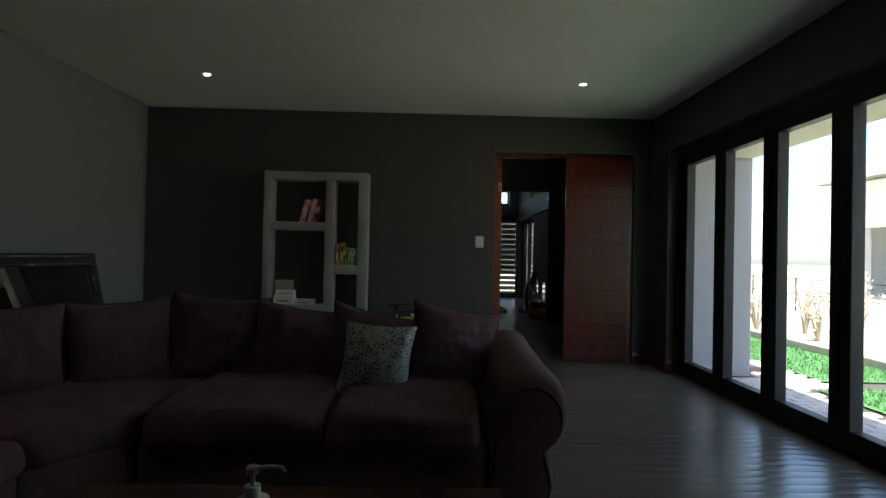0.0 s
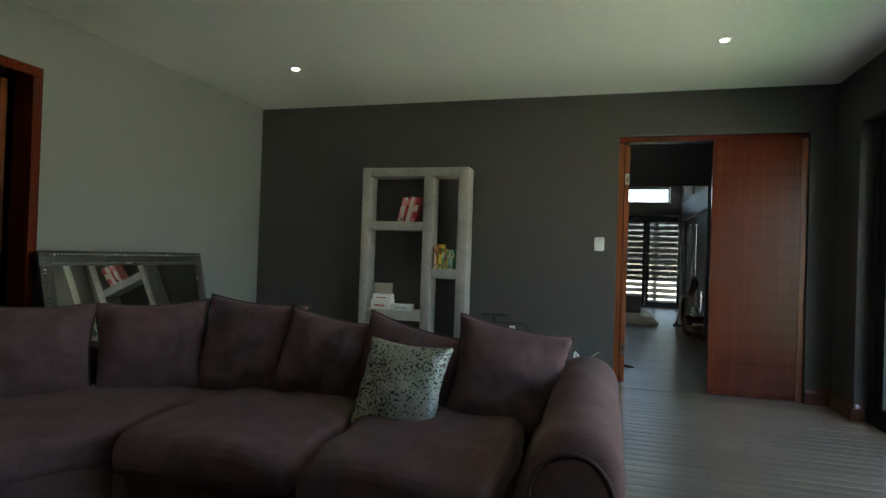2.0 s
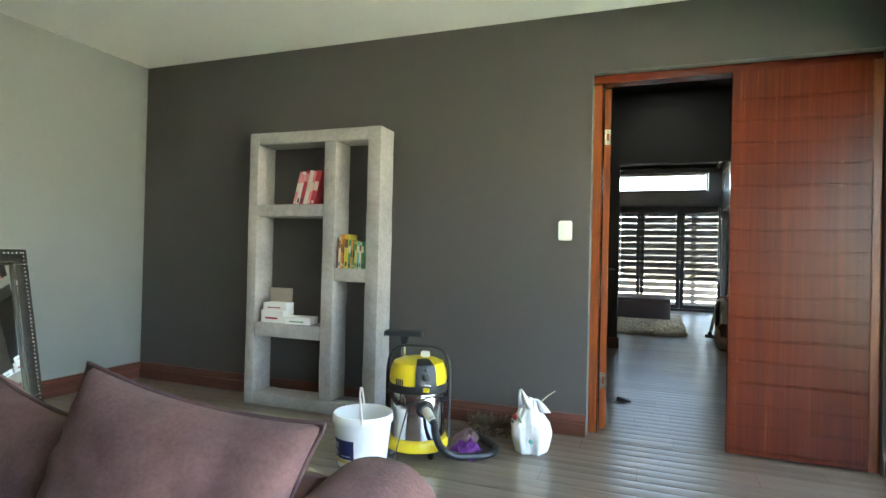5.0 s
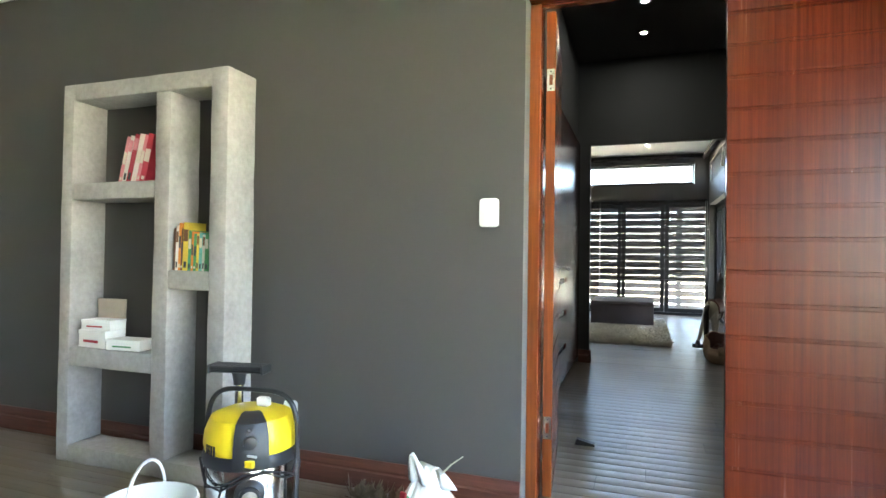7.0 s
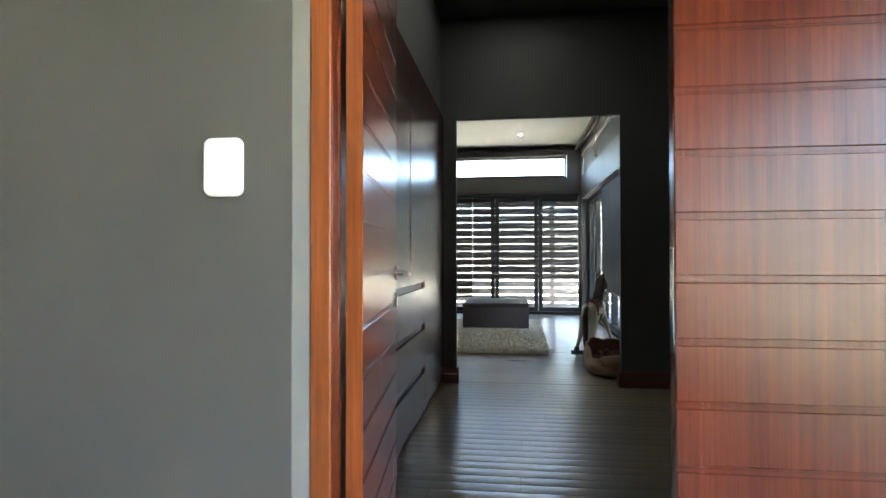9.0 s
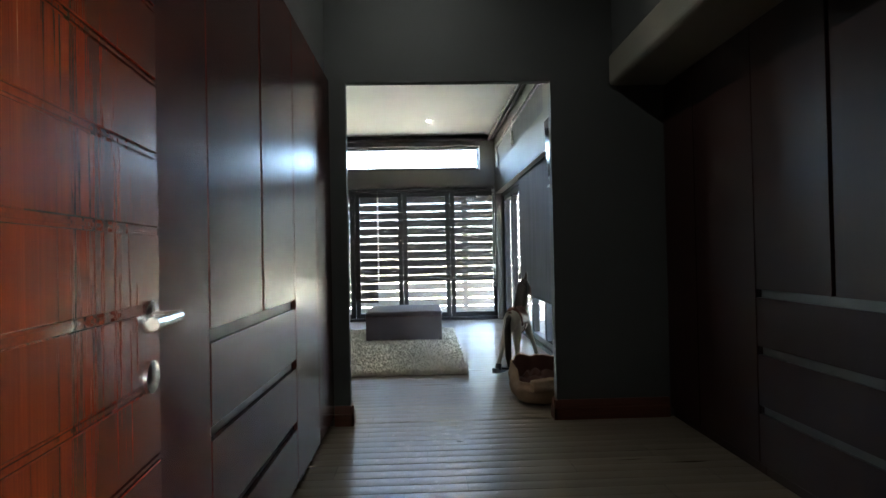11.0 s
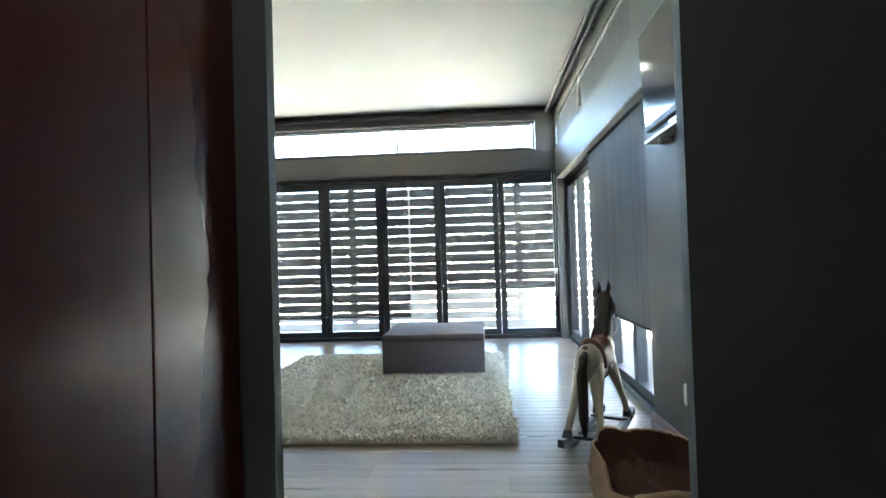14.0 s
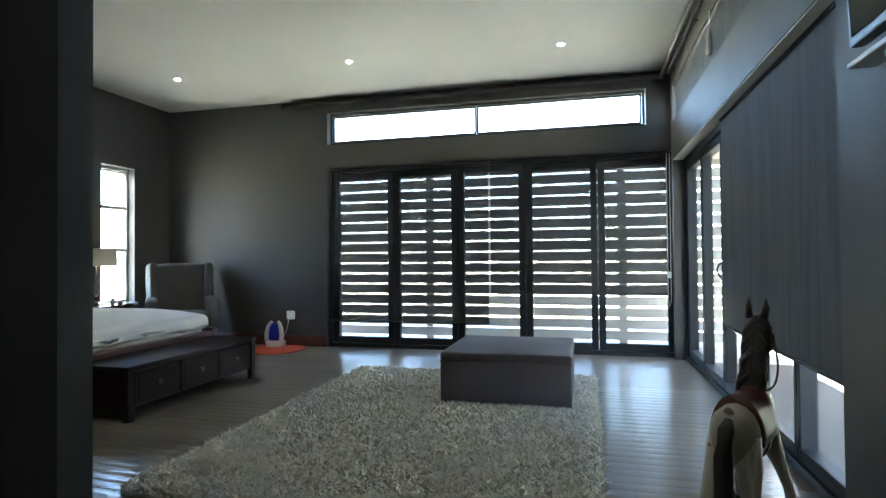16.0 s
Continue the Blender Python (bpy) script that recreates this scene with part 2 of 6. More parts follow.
def wall(name, axis, p0, p1, u0, u1, z0, z1, holes, mat, label):
    """A wall between p0 and p1 on its axis, from u0 to u1 along it, with openings through it."""
    us = sorted({u0, u1, *[h[0] for h in holes], *[h[1] for h in holes]})
    zs = sorted({z0, z1, *[h[2] for h in holes], *[h[3] for h in holes]})
    b = bmesh.new()
    seen = {}

    def vert(p, u, z):
        key = (p, u, z)
        if key not in seen:
            seen[key] = b.verts.new((p, u, z) if axis == "x" else (u, p, z))
        return seen[key]

    def solid(i, k):
        if not (0 <= i < len(us) - 1 and 0 <= k < len(zs) - 1):
            return False
        cu, cz = (us[i] + us[i + 1]) / 2, (zs[k] + zs[k + 1]) / 2
        return not any(h[0] < cu < h[1] and h[2] < cz < h[3] for h in holes)

    for i in range(len(us) - 1):
        for k in range(len(zs) - 1):
            if not solid(i, k):
                continue
            a, c, e, g = us[i], us[i + 1], zs[k], zs[k + 1]
            for p in (p0, p1):
                b.faces.new((vert(p, a, e), vert(p, c, e), vert(p, c, g), vert(p, a, g)))
            for di, dk, q in ((-1, 0, ((a, e), (a, g))), (1, 0, ((c, e), (c, g))), (0, -1, ((a, e), (c, e))), (0, 1, ((a, g), (c, g)))):
                if not solid(i + di, k + dk):
                    (ua, za), (ub, zb) = q
                    b.faces.new((vert(p0, ua, za), vert(p0, ub, zb), vert(p1, ub, zb), vert(p1, ua, za)))
    bmesh.ops.recalc_face_normals(b, faces=b.faces[:])
    return tagged(part(name, b, mat), label, "wall", kind="structure")


# ---- the large structure ----
LX0, LX1, LY0, LH = -3.70, 1.66, -8.60, 2.61        # lounge
BX0, BX1, BY0, BY1, BH = -4.755, 1.66, 3.675, 9.36, 3.12   # bedroom
WB = 3.61                                             # face of the wall between passage and bedroom
CUP_X, WARD_X = -0.16, 2.05                           # faces of the built-in cupboards

wall("wall_lounge_front", "y", 0.0, 0.175, LX0 - 0.2, LX1, 0, 3.3, [(-0.03, 1.465, 0, 2.235)], CHARCOAL, "charcoal painted plaster wall with a double doorway")
wall("wall_lounge_left", "x", LX0 - 0.2, LX0, LY0, 0.0, 0, 2.8, [(-3.30, -2.44, 0, 2.24)], SAGE, "pale sage grey painted plaster wall with a doorway")
wall("wall_lounge_right", "x", LX1, LX1 + 0.22, LY0, 0.0, 0, 2.8, [(-4.12, -0.41, 0, 2.20)], CHARCOAL, "charcoal painted plaster wall with wide folding glass doors")
wall("wall_lounge_back", "y", LY0 - 0.2, LY0, LX0 - 0.2, LX1 + 0.22, 0, 2.8, [], SAGE, "plain pale grey plaster wall")
wall("wall_passage_left", "x", -0.95, -0.75, 0.175, WB, 0, 3.3, [], PASSAGE, "dark grey painted passage wall behind the cupboards")
wall("wall_passage_right", "x", 2.62, 2.74, 0.0, WB, 0, 3.3, [], CREAM, "cream plaster outer wall beside the passage")
wall("wall_patio_end", "y", -0.25, 0.0, LX1 + 0.22, 2.595, -0.06, 3.3, [], mottled("lilac_grey_plaster", (0.31, 0.31, 0.33), 0.75, 0.05, 1.2, 90, 0.12, 0.003), "lilac grey plaster end wall of the covered patio")
wall("wall_passage_front", "y", 0.0, 0.175, LX1, 2.62, 0, 3.3, [], PASSAGE, "dark grey painted wall piece beside the double door")
wall("wall_bedroom_front", "y", WB, BY0, BX0 - 0.2, 2.86, 0, 3.3, [(-0.058, 1.30, 0, 2.245)], PASSAGE, "dark grey green plaster wall with a tall plain opening")
wall("wall_bedroom_left", "x", BX0 - 0.2, BX0, BY0, BY1 + 0.22, 0, 3.3, [(8.25, 8.75, 0.58, 2.25)], CHARCOAL, "charcoal painted bedroom wall with a narrow window")
wall("wall_bedroom_far", "y", BY1, BY1 + 0.22, BX0, BX1 + 0.22, 0, 3.3, [(-2.42, BX1 + 0.10, 0, 2.245), (-2.40, 1.41, 2.54, 2.945)], CHARCOAL, "charcoal painted wall with folding glass doors and a high window")
wall("wall_bedroom_right", "x", BX1, BX1 + 0.22, BY0, BY1, 0, 3.3, [(5.28, BY1 - 0.10, 0, 2.13), (5.5, BY1 - 0.12, 2.53, 2.90)], CHARCOAL, "charcoal painted bedroom wall with glass doors and a high window")

for key, base in (("floor", (LX0 - 0.2, LX1 + 0.215, LY0 - 0.2, 0.0)), ("floor_base_passage", (LX0 - 0.2, 2.86, 0.0, WB)), ("floor_base_bedroom", (LX0 - 0.2, BX1 + 0.215, WB, BY1 + 0.2))):
    tagged(part(key, box(*base, -0.30, -0.012), JOINT), "dark screed base under the plank floor", "floor", kind="structure")
part_base = box(BX0 - 0.2, LX0 - 0.2, WB, BY1 + 0.2, -0.30, -0.012)
tagged(part("floor_screed", part_base, JOINT), "dark screed base under the bedroom planks", "floor", kind="structure")
tagged(part("ceiling_lounge", box(LX0 - 0.2, LX1 + 0.22, LY0 - 0.2, 0.0, LH, LH + 0.15), CEILING), "smooth white plasterboard lounge ceiling", "ceiling", kind="structure")
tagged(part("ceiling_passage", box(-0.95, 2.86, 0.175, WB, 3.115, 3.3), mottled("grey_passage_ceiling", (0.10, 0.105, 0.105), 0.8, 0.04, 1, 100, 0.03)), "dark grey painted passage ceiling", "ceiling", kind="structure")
tagged(part("ceiling_bedroom", box(BX0 - 0.2, BX1 + 0.22, BY0, BY1 + 0.22, BH, 3.3), CEILING), "smooth white plasterboard bedroom ceiling", "ceiling", kind="structure")
ROOF = mottled("grey_roof_sheet", (0.22, 0.22, 0.22), 0.5, 0.1)
tagged(part("roof", box(-6.3, 2.3, -0.2, 11.0, 3.31, 3.5), ROOF), "flat grey roof slab over passage and bedroom", "roof", kind="structure")
tagged(part("roof_lounge", box(-5.0, LX1 + 0.22, LY0 - 1.0, -0.2, 2.81, 3.0), ROOF), "flat grey roof slab over the lounge", "roof", kind="structure")
tagged(part("patio_roof", box(LX1 + 0.221, 2.60, LY0 - 1.0, -0.001, 2.175, 2.80), CREAM), "cream plastered patio roof with a flat soffit", "roof", kind="structure")
tagged(part("patio_roof_side", box(1.882, 2.78, BY0 + 0.02, 11.0, 2.36, 2.46), CREAM), "cream plastered terrace roof with a flat soffit", "roof", kind="structure")
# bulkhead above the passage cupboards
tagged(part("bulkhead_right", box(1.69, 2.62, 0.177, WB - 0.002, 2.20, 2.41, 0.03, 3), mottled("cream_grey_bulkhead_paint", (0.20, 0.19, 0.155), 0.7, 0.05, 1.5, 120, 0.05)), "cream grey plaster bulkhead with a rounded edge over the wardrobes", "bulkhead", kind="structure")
tagged(part("bulkhead_upper", box(1.72, 2.62, 0.177, WB - 0.002, 2.411, 3.114, 0.004), PASSAGE), "dark grey upper wall above the bulkhead", "bulkhead", kind="structure")
tagged(part("bulkhead_left", box(-0.749, CUP_X - 0.03, 0.177, WB - 0.002, 2.27, 3.114, 0.004), PASSAGE), "dark grey plaster bulkhead over the cupboards", "bulkhead", kind="structure")


def skirting(name, axis, face, side, u0, u1, mat):
    """A moulded skirting board on a wall's face; side: the way it stands out."""
    prof = [(0, 0), (0.022, 0), (0.022, 0.075), (0.016, 0.082), (0.018, 0.092), (0.012, 0.118), (0.006, 0.13), (0, 0.13)]
    r = [[((face + side * d, u, z) if axis == "x" else (u, face + side * d, z)) for d, z in prof] for u in (u0, u1)]
    return tagged(part(name, loft(r), mat), "moulded mahogany skirting board", "skirting board", kind="structure")


skirting("baseboard_1", "y", 0.0, -1, LX0 + 0.022, -0.03, SKIRT)
skirting("baseboard_2", "y", 0.0, -1, 1.467, LX1, SKIRT)
skirting("baseboard_3", "x", LX0, 1, -2.40, -0.001, SKIRT_Y)
skirting("baseboard_4", "x", LX0, 1, LY0, -3.34, SKIRT_Y)
skirting("baseboard_5", "x", LX1, -1, -0.432, -0.024, SKIRT_Y)
skirting("baseboard_6", "y", WB, -1, 1.278, WARD_X, SKIRT)
skirting("baseboard_7", "x", 1.30, -1, WB - 0.022, BY0 + 0.02, SKIRT_Y)
skirting("baseboard_8", "x", -0.058, 1, WB - 0.022, BY0 + 0.02, SKIRT_Y)
skirting("baseboard_9", "y", WB, -1, CUP_X, -0.036, SKIRT)
skirting("baseboard_10", "x", BX1, -1, BY0 + 0.02, 5.28, SKIRT_Y)
skirting("baseboard_11", "y", BY1, -1, BX0, -2.42, SKIRT)
skirting("baseboard_12", "x", BX0, 1, BY0, BY1 - 0.024, SKIRT_Y)
skirting("baseboard_13", "y", BY0, 1, 1.30, BX1 - 0.024, SKIRT)
skirting("baseboard_14", "y", -0.412, -1, LX1, LX1 + 0.06, SKIRT)


tagged(part("reveal_lining", box(BX1 + 0.003, BX1 + 0.098, 5.284, BY1 - 0.104, 2.118, 2.1285), CREAM), "pale cream lining under the window head", "trim", kind="structure")


# ---- outside ----
GROUND = mottled("dry_pale_ground", (0.50, 0.45, 0.31), 0.9, 0.25, 0.6, 30, 0.4, 0.02)
tagged(part("ground", box(-400, 400, -400, 400, -0.6, -0.09), GROUND), "dry pale yellow lawn reaching to the horizon", "ground", kind="structure")
PAVER = mottled("grey_pink_paver", (0.56, 0.50, 0.46), 0.8, 0.15, 6, 70, 0.3, 0.003)
tagged(part("paving", box(1.88, 4.35, -9.6, 13.5, -0.2, -0.075), mottled("sand_joint", (0.07, 0.06, 0.05), 0.9, 0.1)), "sand bed under the patio paving bricks", "paving", kind="structure")
tagged(part("paving_far", box(-6.0, 3.2, BY1 + 0.22, 13.5, -0.2, -0.07), mottled("pale_concrete_paving", (0.45, 0.43, 0.40), 0.8, 0.12, 2, 40, 0.2)), "pale concrete paving outside the bedroom", "paving", kind="structure")


def grass(name, x0, x1, y0, y1, count, seed):
    rng = np.random.default_rng(seed)
    vs, fs = [], []
    for k in range(count):
        x, y = rng.uniform(x0, x1), rng.uniform(y0, y1)
        a, h, w = rng.uniform(0, math.tau), rng.uniform(0.025, 0.05), 0.006
        dx, dy, lx, ly = math.cos(a) * w, math.sin(a) * w, rng.normal(0, 0.012), rng.normal(0, 0.012)
        i = len(vs)
        vs += [(x - dx, y - dy, -0.06), (x + dx, y + dy, -0.06), (x + lx, y + ly, -0.06 + h)]
        fs.append((i, i + 1, i + 2))
    i = len(vs)
    vs += [(x0, y0, -0.058), (x1, y0, -0.058), (x1, y1, -0.058), (x0, y1, -0.058)]
    fs.append((i, i + 1, i + 2, i + 3))
    me = bpy.data.meshes.new(name)
    me.from_pydata(vs, [], fs)
    me.materials.append(GRASS)
    return tagged(new(name, me), "short bright green lawn strip", "grass", kind="stuff")


GRASS = mottled("green_lawn", (0.075, 0.19, 0.055), 0.8, 0.35, 3, 40, 0.2)
grass("lawn_strip", 3.22, 4.33, -0.45, 8.0, 9000, 3)
grass("lawn_strip", 2.90, 4.33, -6.0, -0.80, 9000, 4)
kerb = thing("garden_kerb", 4.45, 0, -0.09, "dark edged concrete kerb along the lawn", "kerb")
for i in range(14):
    part("kerb_stone", box(4.36, 4.52, -6 + i * 1.4, -4.612 + i * 1.4, -0.2, 0.04, 0.012), CONCRETE, kerb)


# ---- folding doors and windows ----
def glazed(name, axis, p, u0, u1, z0, z1, panels, label, stile=0.085, rail=0.085, depth=0.06, frame_w=0.06, sill=0.05):
    """Framed glass leaves side by side in an opening, each with its own frame and pane. p: middle of the frames on the wall's axis."""
    def bx(a, c, e, g, d, bevel=0.004):
        return box(p - d, p + d, a, c, e, g, bevel) if axis == "x" else box(a, c, p - d, p + d, e, g, bevel)

    cx, cy = (p, (u0 + u1) / 2) if axis == "x" else ((u0 + u1) / 2, p)
    w = thing(name, cx, cy, z0, label, "glass door", kind="structure")
    part("head_frame", bx(u0, u1, z1 - frame_w, z1, depth), ALU, w)
    part("threshold", bx(u0, u1, z0, z0 + sill, depth), ALU, w)
    part("jamb", bx(u0, u0 + frame_w, z0 + sill, z1 - frame_w, depth), ALU, w)
    part("jamb", bx(u1 - frame_w, u1, z0 + sill, z1 - frame_w, depth), ALU, w)
    a, c = u0 + frame_w + 0.003, u1 - frame_w - 0.003
    step = (c - a) / panels
    for i in range(panels):
        s, e = a + i * step + 0.003, a + (i + 1) * step - 0.003
        f, g = z0 + sill + 0.004, z1 - frame_w - 0.004
        leaf = part("leaf_frame", bx(s, s + stile, f, g, depth * 0.7), ALU, w)
        part("stile", bx(e - stile, e, f, g, depth * 0.7), ALU, leaf)
        part("top_rail", bx(s + stile, e - stile, g - rail, g, depth * 0.7), ALU, leaf)
        part("bottom_rail", bx(s + stile, e - stile, f, f + rail, depth * 0.7), ALU, leaf)
        pane = part("pane", bx(s + stile - 0.004, e - stile + 0.004, f + rail - 0.004, g - rail + 0.004, 0.004, 0), GLASS, leaf, "clear glass pane")
        pane.visible_shadow = False
    return w


lounge_doors = glazed("window_1", "x", 1.80, -4.10, -0.452, 0.0, 2.18, 5, "charcoal aluminium folding glass doors with clear panes")
part("jamb_lining", box(1.745, 1.855, -0.451, -0.412, 0.0, 2.18, 0.003), ALU, lounge_doors)
bed_doors = glazed("window_2", "y", BY1 + 0.07, -2.40, BX1 + 0.09, 0.0, 2.235, 5, "charcoal aluminium folding glass doors behind roller blinds", 0.075, 0.075)
side_doors = glazed("window_3", "x", BX1 + 0.16, 5.30, BY1 - 0.11, 0.0, 2.12, 5, "charcoal aluminium folding glass doors beside a dark blind", 0.04, 0.07)
sl = new("sky_left_window", bpy.data.lights.new("sky_left_window", "AREA"))
sl.data.shape, sl.data.size, sl.data.size_y, sl.data.energy, sl.data.color = "RECTANGLE", 0.44, 1.6, 0.08, (0.93, 0.97, 1.0)
sl.matrix_basis = look((BX0 - 0.19, 8.5, 1.42), (0, 8.5, 1.42))
high_far = glazed("window_4", "y", BY1 + 0.10, -2.39, 1.40, 2.545, 2.94, 2, "long high window strip with two clear panes", 0.02, 0.02, 0.03, 0.025, 0.025)
high_side = glazed("window_5", "x", BX1 + 0.12, 5.51, BY1 - 0.13, 2.535, 2.895, 2, "long high window strip behind a blind", 0.02, 0.02, 0.03, 0.025, 0.025)


# ---- doors ----
def door_leaf(d, w, height, face_out):
    """A grooved leaf in its own axes: from the hinge along +x, thickness in y, with pairs of grooves every 123 mm."""
    t = 0.042
    core = part("core", box(0, w, 0.004, t - 0.004, 0, height, 0.0015), DOORWOOD, d, local=True)
    part("edge_lipping", box(-0.004, -0.0005, 0.001, t - 0.001, 0, height, 0.001), FRAMEWOOD, d, "orange brown edge strip", local=True)
    cuts = [0.034 + 0.123 * i for i in range(17)]
    edges = [0.0] + cuts + [height]
    for a, c in zip(edges, edges[1:]):
        lo, hi = (a + 0.007 if a else 0.0), (c - 0.007 if c < height else c)
        part("plank", box(0.0, w, 0, 0.006, lo, hi, 0.0016), DOORWOOD, d, local=True)
        part("plank", box(0.0, w, t - 0.006, t, lo, hi, 0.0016), DOORWOOD, d, local=True)
        if a:
            part("groove_bead", box(0.0, w, 0.0012, 0.005, a - 0.0025, a + 0.0025), DOORWOOD, d, local=True)
            part("groove_bead", box(0.0, w, t - 0.005, t - 0.0012, a - 0.0025, a + 0.0025), DOORWOOD, d, local=True)


def lever(d, x, y, z, side, way):
    """A lever handle on its rose, with a keyhole rose below; side: -1 or 1, the way it stands out of the leaf."""
    h = part("handle", turned(lathe([(0.026, 0), (0.026, 0.006), (0.022, 0.009), (0.009, 0.010), (0.009, 0.045)], 0, 0, 0, 20), pose(x, y, z, -90 * side)), CHROME, d, "chrome lever handle", True, True)
    part("lever", tube([(x, y + side * 0.045, z), (x + way * 0.02, y + side * 0.05, z), (x + way * 0.12, y + side * 0.05, z)], 0.0095, 10), CHROME, h, "", True, True)
    part("key_rose", turned(lathe([(0.026, 0), (0.026, 0.006), (0.02, 0.009)], 0, 0, 0, 20), pose(x, y, z - 0.095, -90 * side)), CHROME, d, "round chrome keyhole plate", True, True)


def hinge_plate(parent, x, y, z):
    hb = box(x - 0.001, x + 0.004, y, y + 0.028, z - 0.05, z + 0.05, 0.001)
    h = part("hinge", hb, CHROME, parent, "brass and steel hinge plate")
    part("hinge_recess", box(x + 0.0035, x + 0.0055, y + 0.008, y + 0.024, z - 0.022, z + 0.022), FRAMEWOOD, h)
    for dz in (-0.038, 0.038):
        part("screw", turned(lathe([(0.004, 0), (0.003, 0.002)], 0, 0, 0, 8), pose(x + 0.004, y + 0.015, z + dz, 0, 90)), BLACK, h)


dframe = thing("door_frame", 0.75, 0.09, 0, "orange brown mahogany door frame in the doorway", "door frame", kind="structure")
jamb_l = part("jamb", box(-0.028, 0.020, 0.10, 0.170, 0, 2.182, 0.003), FRAMEWOOD, dframe)
part("stop_strip", box(0.0195, 0.0235, 0.104, 0.168, 0, 2.180, 0.001), DOORWOOD, dframe, "red brown stop strip on the jamb")
part("jamb", box(1.416, 1.463, 0.03, 0.172, 0, 2.182, 0.003), FRAMEWOOD, dframe)
part("head", box(-0.028, 1.463, 0.06, 0.172, 2.183, 2.2305, 0.003), HEADWOOD, dframe)
tagged(part("reveal_trim", joined(box(-0.0305, -0.0282, 0.003, 0.0995, 0.0, 2.2310), box(-0.0280, 1.462, 0.003, 0.0585, 2.2312, 2.2345)), mottled("grey_reveal_paint", (0.19, 0.188, 0.178), 0.6, 0.05, 1.5, 180, 0.05, 0.0015)), "pale grey painted plaster edge round the doorway", "trim", kind="structure")
leaf_open = thing("door_1", 0.072, 0.187, 0.008, "mahogany door leaf with horizontal grooves, swung open into the passage", "door", "double door", "structure", 95.5)
door_leaf(leaf_open, 0.70, 2.17, 1)
for hz in (0.305, 1.86):
    hp = part("hinge", box(-0.0065, -0.0042, 0.003, 0.039, hz - 0.05, hz + 0.05, 0.0008), CHROME, leaf_open, "steel hinge plate", local=True)
    part("hinge_recess", box(-0.0078, -0.0066, 0.014, 0.028, hz - 0.022, hz + 0.022), FRAMEWOOD, hp, local=True)
    for dz in (-0.038, 0.038):
        part("screw", turned(lathe([(0.004, 0), (0.003, 0.0015)], 0, 0, 0, 8), pose(-0.0066, 0.021, hz + dz, 0, -90)), BLACK, hp, local=True)
lever(leaf_open, 0.655, 0.0, 1.005, -1, -1)
leaf_shut = thing("door_2", 1.413, 0.068, 0.008, "closed mahogany door leaf with horizontal grooves", "door", "double door", "structure", 180.0)
door_leaf(leaf_shut, 0.670, 2.17, -1)
part("lock_plate", box(0.6695, 0.6715, 0.009, 0.033, 0.87, 1.08, 0.001), CHROME, leaf_shut, "steel lock plate on the leaf's edge", local=True)

side_frame = thing("door_frame", LX0 - 0.1, -2.87, 0, "red brown mahogany frame of the side door", "door frame", kind="structure")
part("jamb", box(LX0 - 0.16, LX0 + 0.006, -2.50, -2.435, 0, 2.18, 0.003), DOORWOOD, side_frame)
part("jamb", box(LX0 - 0.16, LX0 + 0.006, -3.305, -3.24, 0, 2.18, 0.003), FRAMEWOOD, side_frame)
part("head", box(LX0 - 0.16, LX0 + 0.006, -3.305, -2.435, 2.181, 2.245, 0.003), DOORWOOD, side_frame)
side_leaf = thing("door_3", LX0 - 0.20, -2.515, 0.008, "dark mahogany side door swung open out of the lounge", "door", kind="structure", turn=176.0)
door_leaf(side_leaf, 0.72, 2.16, 1)
hinge_plate(side_leaf, LX0 - 0.06, -2.50, 1.88)
wall("wall_side_room", "x", -6.0, -5.8, -4.5, -1.5, 0, 2.8, [], CHARCOAL, "dark plain wall of the side room")
wall("wall_side_room_end", "y", -1.5, -1.3, -6.0, LX0 - 0.2, 0, 2.8, [], CHARCOAL, "dark plain end wall of the side room")
wall("wall_side_room_start", "y", -4.7, -4.5, -6.0, LX0 - 0.2, 0, 2.8, [], CHARCOAL, "dark plain end wall of the side room")
tagged(part("ceiling_side_room", box(-6.0, LX0 - 0.2, -4.7, -1.3, 2.8, 2.9), CEILING), "plain side room ceiling", "ceiling", kind="structure")
tagged(part("floor_side_room", box(-6.0, LX0 - 0.2, -4.7, -1.3, -0.3, -0.004), JOINT), "dark side room floor", "floor", kind="structure")


# ---- concrete bookcase ----
def bookcase():
    x0, x1, y0, y1, h = -2.384, -1.335, -0.276, -0.080, 1.926
    b = thing("concrete_bookcase", (x0 + x1) / 2, -0.2, 0, "tall skimmed grey concrete open bookcase against the wall", "bookcase")
    bars = [("side", x0, -2.308, 0, h), ("side", -1.432, x1, 0, h), ("divider", -1.765, -1.672, 0.086, h - 0.086),
            ("shelf", -2.308, -1.432, h - 0.086, h), ("shelf", -2.308, -1.432, 0, 0.086), ("shelf", -2.308, -1.765, 1.332, 1.416),
            ("shelf", -2.308, -1.765, 0.488, 0.584), ("shelf", -1.672, -1.432, 0.896, 0.985)]
    for k, (n, a, c, e, g) in enumerate(bars):
        inset = 0.0 if n == "side" else 0.002
        bb = box(a, c, y0 + inset, y1 - inset, e, g, 0.008, 2)
        bmesh.ops.subdivide_edges(bb, edges=[q for q in bb.edges if q.calc_length() > 0.2], cuts=14, use_grid_fill=True)
        for v in bb.verts:
            v.co += noise.noise_vector(v.co * 7) * 0.0035
        part(n, bb, CONCRETE, b, smooth=True)
    return b


bookcase()


